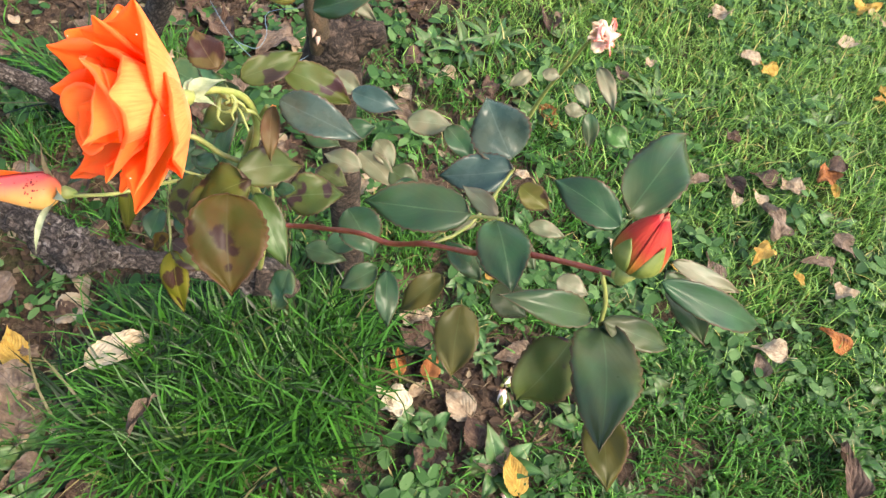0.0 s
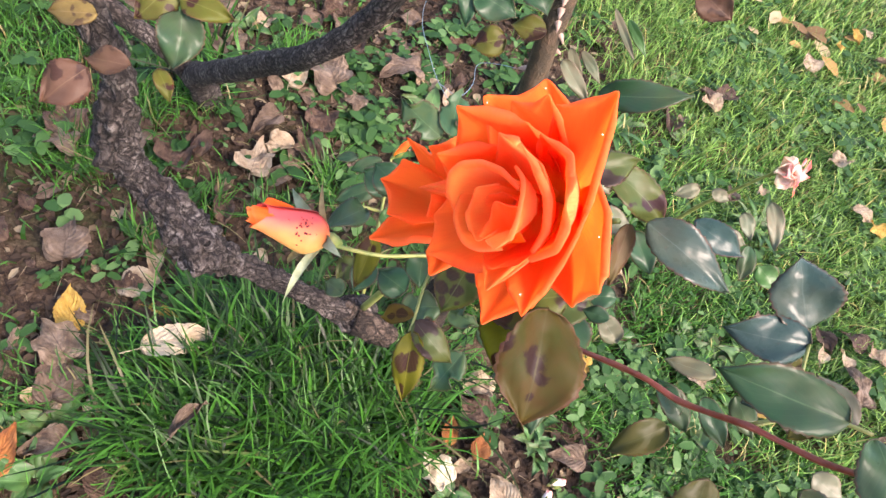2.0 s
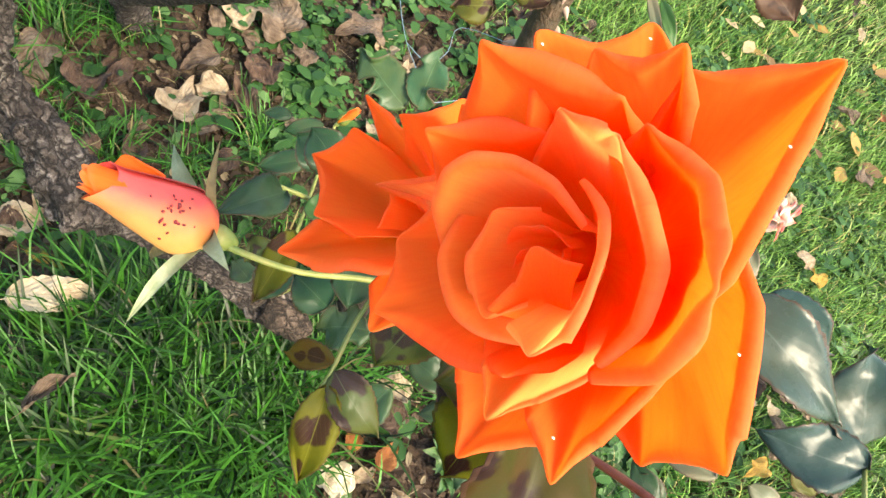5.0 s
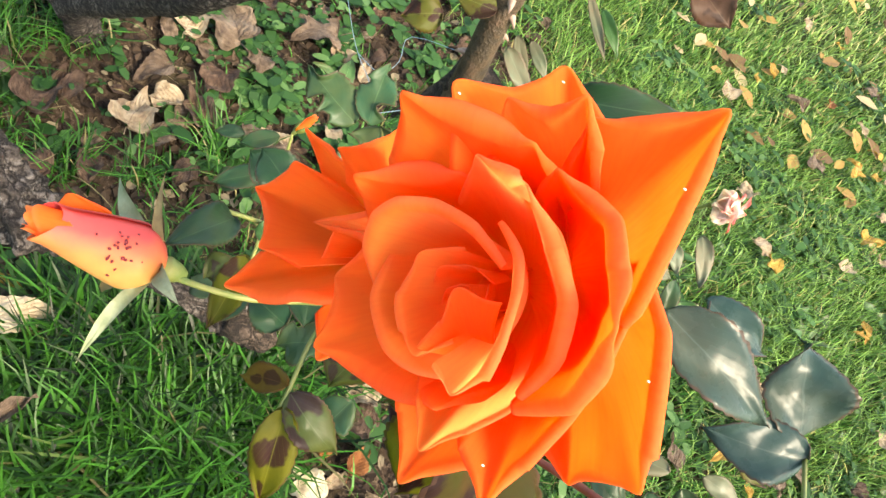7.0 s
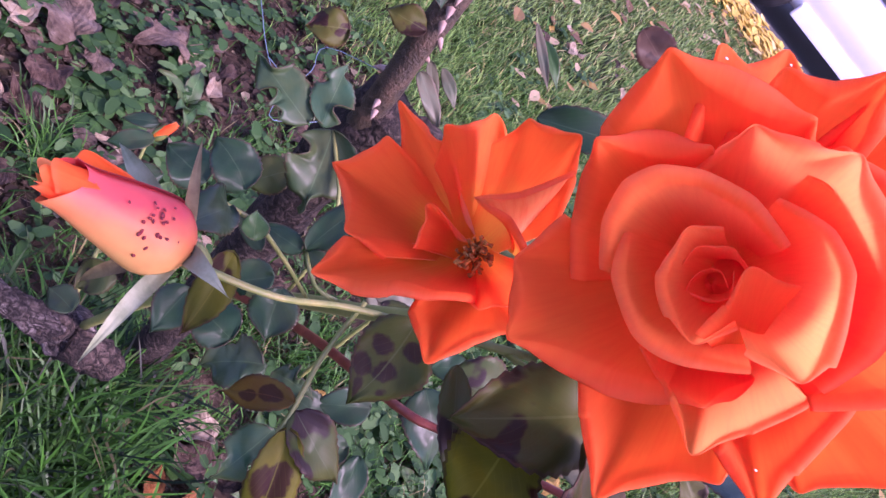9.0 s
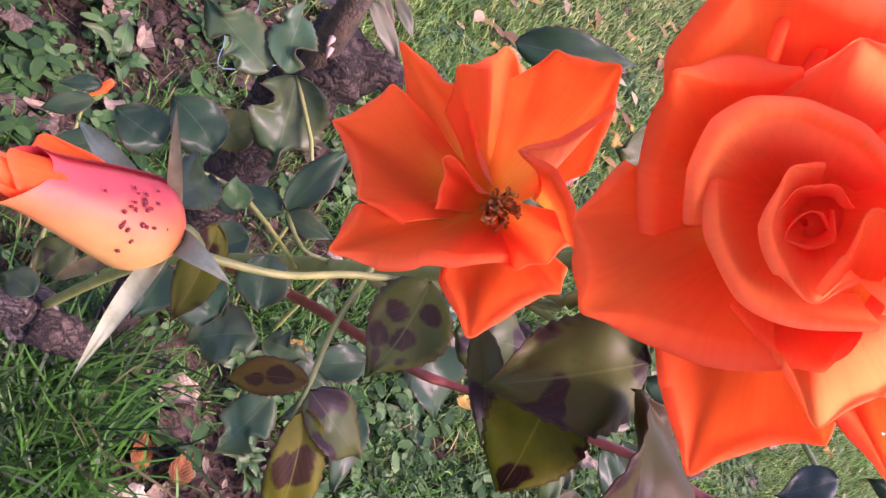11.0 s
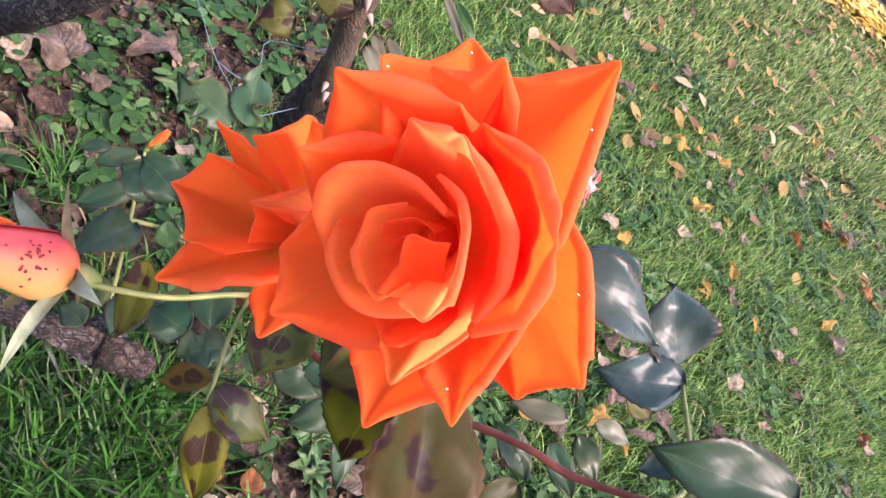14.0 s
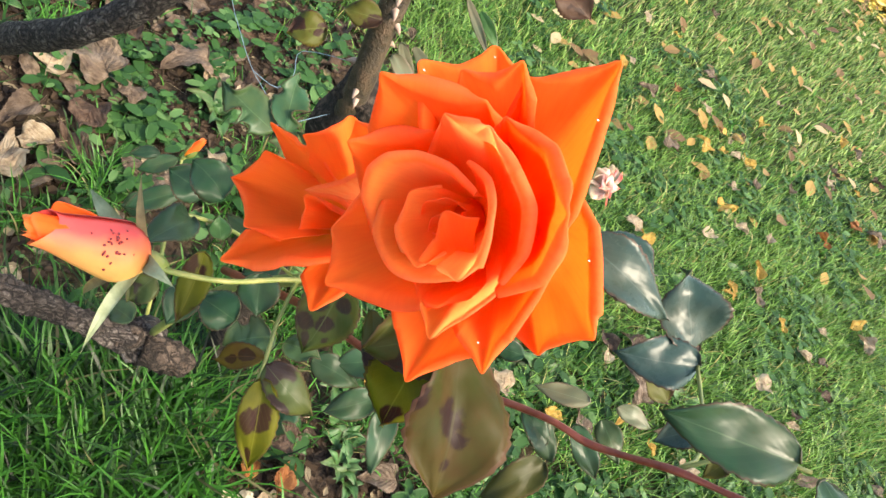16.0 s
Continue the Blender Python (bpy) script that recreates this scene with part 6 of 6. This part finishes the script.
def fallen(kind_, x, y, size, turn=None, lift=0.012, variant=None, slim=None):
    slim = litter_rng.uniform(0.6, 1.05) if slim is None else slim
    ob = new("fallen_leaf", SHAPES[kind_][litter_rng.randrange(6) if variant is None else variant])
    tilt = [litter_rng.uniform(-14, 14) for _ in range(2)]
    turn = litter_rng.uniform(0, 360) if turn is None else turn
    ob.matrix_basis = pose(x, y, hill(x, y) + lift, tilt[0], tilt[1], turn) @ Matrix.Diagonal((size * slim, size, size, 1))
    tagged(ob, WORDS[kind_], "leaf", "fallen leaves")
    return ob


for kind_, x, y, size, turn, variant in (
    ("yellow", -0.78, 0.571, 0.10, 45, 0), ("brown", -0.63, 0.67, 0.09, 20, 0), ("pinkish", -0.44, 0.52, 0.10, -40, 2),
    ("orange", 0.01, 0.82, 0.065, 20, 0), ("orange", 0.08, 0.83, 0.075, 0, 2), ("brown", 0.03, 0.88, 0.09, 80, 1), ("beige", 0.74, 1.58, 0.065, 10, 0), ("pinkish", 0.85, 1.53, 0.11, 30, 1),
    ("beige", 0.90, 1.68, 0.07, 50, 1), ("brown", 0.82, 1.68, 0.08, 80, 0), ("pinkish", 0.98, 1.44, 0.09, 100, 1), ("beige", 0.86, 1.13, 0.085, 80, 0), ("pinkish", 0.84, 1.09, 0.06, 20, 2),
    ("brown", 1.02, 1.79, 0.09, 120, 0), ("yellow", 1.03, 1.72, 0.05, 10, 0), ("yellow", 0.81, 2.13, 0.06, 60, 1), ("yellow", 0.32, 0.65, 0.09, 30, 0), ("brown", 1.05, 0.89, 0.13, 10, 2), ("orange", 0.18, 1.68, 0.10, 40, 0),
    ("yellow", 0.17, 1.12, 0.10, 80, 1), ("beige", -0.73, 1.11, 0.10, 20, 1), ("pinkish", -0.66, 1.12, 0.09, -20, 0), ("brown", -0.66, 1.22, 0.11, 60, 1), ("beige", -0.83, 1.39, 0.11, 20, 1), ("pinkish", -0.76, 1.46, 0.13, 60, 1),
    ("pinkish", -0.89, 0.69, 0.10, 30, 1), ("pinkish", -0.74, 0.50, 0.11, 70, 1), ("beige", -0.71, 0.70, 0.10, -50, 2), ("brown", -0.87, 1.01, 0.12, 10, 1), ("brown", -0.70, 0.96, 0.10, 40, 2), ("brown", -0.78, 0.88, 0.09, 100, 0),
    ("beige", 0.44, 2.74, 0.09, 30, 0), ("pinkish", 0.84, 2.71, 0.09, 0, 1), ("pinkish", 0.70, 2.97, 0.09, 90, 2), ("brown", 0.10, 2.09, 0.14, 20, 2), ("brown", -0.79, 1.64, 0.11, 20, 1), ("beige", 0.81, 1.61, 0.07, 20, 0),
    ("pinkish", -0.62, 1.62, 0.12, 140, 1), ("pinkish", -0.95, 1.75, 0.12, 40, 0), ("brown", 0.22, 0.72, 0.08, 40, 0), ("beige", -0.42, 1.42, 0.07, 60, 0), ("beige", -0.50, 1.30, 0.08, 110, 2), ("orange", 1.02, 1.22, 0.09, 60, 2),
    ("brown", 0.13, 0.62, 0.08, 150, 1), ("yellow", 0.93, 1.38, 0.05, 20, 0), ("yellow", 1.2, 2.2, 0.06, 20, 0), ("yellow", 0.62, 1.30, 0.06, 100, 0), ("pinkish", 0.70, 1.32, 0.09, 40, 0),
    ("pinkish", -0.68, 0.45, 0.10, 25, 1), ("brown", -0.50, 0.35, 0.08, 70, 2), ("brown", -0.85, 1.06, 0.10, 10, 0), ("brown", -1.12, 0.91, 0.11, 50, 1), ("pinkish", -1.08, 0.85, 0.10, 110, 1), ("beige", -0.60, 0.45, 0.05, 10, 0), ("pinkish", -0.61, 0.34, 0.09, 140, 2),
):
    fallen(kind_, x, y, size, turn, 0.045 if x > 0.25 else 0.02, variant)
fallen("cream", -0.547, 0.621, 0.15, -40, 0.075, 0, 0.6)
fallen("pinkish", -0.405, 0.495, 0.085, -10, 0.17, 2, 0.42)
fallen("cream", 0.02, 0.72, 0.085, 70, 0.03, 1, 0.9)
fallen("yellow", -0.625, 0.675, 0.075, -70, 0.03, 2, 0.45)
fallen("orange", -0.66, 0.30, 0.10, 20, 0.04, 0, 0.8)
for k in range(300):
    x, y = litter_rng.uniform(-1.4, 0.3), litter_rng.uniform(0.35, 2.4)
    if bare(x, y) > 0.3:
        fallen(litter_rng.choice(("brown", "brown", "brown", "pinkish", "pinkish", "beige")), x, y, litter_rng.uniform(0.025, 0.095))
for k in range(130):
    y = 1.2 + 3.0 * litter_rng.random() ** 0.9
    x = litter_rng.uniform(0.1, 1.0 + 0.9 * y)
    fallen(litter_rng.choice(("yellow", "beige", "beige", "brown", "pinkish", "orange")), x, y, litter_rng.uniform(0.045, 0.09), None, 0.05)


def leaf_drift(name, spots, sizes, material, label, seed):
    """Leaves too far off to count, joined."""
    rng = random.Random(seed)
    verts, faces = [], []
    for x, y, z in spots:
        size, a = rng.uniform(*sizes), rng.uniform(0, 6.28)
        tip_, dip = rng.uniform(-0.4, 0.4), rng.uniform(0.1, 0.5)
        first = len(verts)
        for u, v in ((0, -1.2), (0.6, -0.6), (0.75, 0.1), (0.4, 0.8), (0, 1.2), (-0.4, 0.8), (-0.75, 0.1), (-0.6, -0.6)):
            verts.append((x + size * (u * math.cos(a) - v * math.sin(a)), y + size * (u * math.sin(a) + v * math.cos(a)), z + size * (tip_ * v + dip * u * u)))
        faces += [(first, first + 1, first + 2, first + 3, first + 4), (first, first + 4, first + 5, first + 6, first + 7)]
    mesh = bpy.data.meshes.new(name)
    mesh.from_pydata(verts, [], faces)
    mesh.materials.append(material)
    tagged(new(name, mesh), label, "leaves", kind="stuff")


def verge_litter():
    """Thin over the lawn, thick along the kerb."""
    rng = random.Random(41)
    thin, thick = [], []
    for k in range(1500):
        x, y = (rng.uniform(0.5, 7.0), 6.9 - 1.5 * rng.random() ** 1.8) if k < 800 else (rng.uniform(0.0, 6.0), rng.uniform(2.6, 6.5))
        thin.append((x, y, hill(x, y) + rng.uniform(0.03, 0.07)))
    for k in range(6500):
        x, y = rng.uniform(-0.5, 8.0), rng.gauss(6.78, 0.22)
        z = hill(x, y) + 0.03 if y < 6.94 else (0.035 if y < 7.13 else -0.095)
        thick.append((x, y, z + rng.uniform(0.0, 0.05)))
    leaf_drift("leaf_litter", thin, (0.02, 0.045), VERGE_LEAVES, "yellow autumn leaves scattered over the verge", 42)
    leaf_drift("leaf_drift", thick, (0.028, 0.055), KERB_LEAVES, "drift of bright yellow leaves along the kerb", 43)


verge_litter()


def ground_crumbs():
    """Shreds of dead leaves, straws and twigs on the bare earth, joined."""
    rng = random.Random(77)
    verts, faces = [], []
    spots = scatter(11000, -1.6, 0.9, 0.25, 2.4, 78, lambda x, y: 0.06 + 0.94 * bare(x, y))
    for x, y, z in spots:
        a, straw = rng.uniform(0, 6.28), rng.random() < 0.4
        length = rng.uniform(0.012, 0.05) if straw else rng.uniform(0.005, 0.019)
        wide = rng.uniform(0.0006, 0.0016) if straw else length * rng.uniform(0.4, 0.9)
        lift, dip = rng.uniform(0.004, 0.016), rng.uniform(-0.3, 0.3)
        ca, sa, first = math.cos(a), math.sin(a), len(verts)
        for u, v in ((0, -1), (1, -0.3), (0.8, 0.5), (0, 1), (-0.9, 0.3), (-0.8, -0.5)):
            u, v = u * wide * rng.uniform(0.7, 1.1), v * length * rng.uniform(0.8, 1.0)
            verts.append((x + u * ca - v * sa, y + u * sa + v * ca, z + lift + dip * v + 0.4 * abs(u)))
        faces += [(first, first + 1, first + 2, first + 3), (first, first + 3, first + 4, first + 5)]
    mesh = bpy.data.meshes.new("leaf_crumbs")
    mesh.from_pydata(verts, [], faces)
    mesh.materials.append(CRUMBS)
    tagged(new("leaf_crumbs", mesh), "crumbled dead leaves, straws and twigs on the soil", "leaf litter", kind="stuff")


ground_crumbs()

# ---- broad-leaved weeds in the lawn ----
WEED_LEAF = leaf_material("broad weed leaf", (0.035, 0.10, 0.022), (0.10, 0.19, 0.07), (0.03, 0.075, 0.02), rough=0.5, shine=0.3)
weed_rng = random.Random(91)


def weed(x, y, count, length, slim, label):
    """A rosette of leaves round one crown."""
    plant = thing("weed", (x, y, hill(x, y)), label, "weed", "weeds in the grass")
    for k in range(count):
        a = 6.283 * k / count + weed_rng.uniform(-0.3, 0.3)
        l = length * weed_rng.uniform(0.65, 1.1)
        out = Vector((math.cos(a), math.sin(a), 0))
        foot = Vector((x, y, hill(x, y) + 0.012)) + out * 0.006
        end = foot + out * l + Vector((0, 0, l * weed_rng.uniform(0.15, 0.75)))
        up_ = (Vector((0, 0, 1)) - out * 0.4).normalized()
        part("leaf", leaf_bm(foot, end, l * slim, up_, weed_rng.uniform(0.15, 0.3), 0.25, 5, 0, weed_rng, 0.8), WEED_LEAF, plant)
    return plant


for x, y in ((-0.11, 1.84), (-0.03, 1.9), (0.48, 1.88), (1.01, 1.98)):
    weed(x, y, 11, 0.11, 0.22, "rosette of long narrow green weed leaves in the grass")
for x, y in ((-0.22, 1.82), (0.18, 2.04), (0.66, 2.05), (1.07, 1.58), (1.12, 1.5), (0.64, 1.68), (0.7, 1.07), (0.78, 1.03), (0.85, 0.97), (0.64, 0.96), (1.05, 1.33), (0.29, 0.66), (-0.59, 0.29), (-0.63, 0.38), (-0.68, 0.33), (-1.03, 1.46), (-0.65, 1.44), (0.73, 1.64), (0.49, 1.38), (0.56, 1.42), (0.18, 0.91), (-0.76, 1.41), (-0.48, 1.55), (-0.56, 1.66), (1.2, 1.75), (1.3, 1.45)):
    weed(x, y, weed_rng.choice((5, 6, 7, 8)), weed_rng.uniform(0.045, 0.08), 0.55, "low broad-leaved green weed in the grass")

patterns = [weed(0.45 + 0.2 * k, 2.3, 6 + k % 3, 0.045 + 0.006 * k, 0.5 + 0.05 * k, "low broad-leaved green weed in the grass") for k in range(5)]
for k in range(150):
    x, y = weed_rng.uniform(0.05, 1.9), weed_rng.uniform(0.55, 2.7)
    if y > 0.55 * x + 0.2:
        plant = copy_thing(patterns[k % 5], pose(x, y, hill(x, y), 0, 0, weed_rng.uniform(0, 360)))
        plant.scale = (1, 1, 1) if k % 2 else (0.75, 0.75, 0.75)

# ---- small things ----
WIRE = plain("pale blue plastic", [(0.3, (0.08, 0.14, 0.18)), (0.7, (0.14, 0.2, 0.24))], 80.0, 0.5, 0.1)
wire = thing("tie_wire", (-0.31, 0.87, 1.0), "thin pale blue tie wire looped round the cane", "wire")
limb("wire", [(-0.36, 0.90, 1.0), (-0.355, 0.874, 0.914), (-0.321, 0.843, 0.892), (-0.291, 0.824, 0.877), (-0.262, 0.811, 0.867), (-0.247, 0.792, 0.853), (-0.20, 0.86, 0.86)], [0.0004] * 7, WIRE, wire, "", 6, 0, 30, 4)
limb("wire", [(-0.291, 0.824, 0.877), (-0.262, 0.824, 0.876), (-0.255, 0.842, 0.888), (-0.261, 0.864, 0.904), (-0.20, 0.87, 0.93)], [0.0004] * 5, WIRE, wire, "", 6, 0, 30, 4)
WHITE_BUD = petal_material("white bud petal", (0.75, 0.7, 0.5), (0.8, 0.74, 0.62), (0.75, 0.35, 0.28), 0.25)
for x, y, turn in ((0.255, 0.85, 40), (0.262, 0.80, 100), (0.34, 0.60, 160)):
    z = hill(x, y)
    ob = thing("fallen_bud", (x, y, z), "small white rose bud fallen into the grass", "bud", "fallen rose buds")
    d = Vector((math.cos(radians(turn)), math.sin(radians(turn)), 0.5)).normalized() * 0.035
    world_bud(ob, Vector((x, y, z + 0.012)), Vector((x, y, z + 0.012)) + d, 11, "", WHITE_BUD, 4, 8)
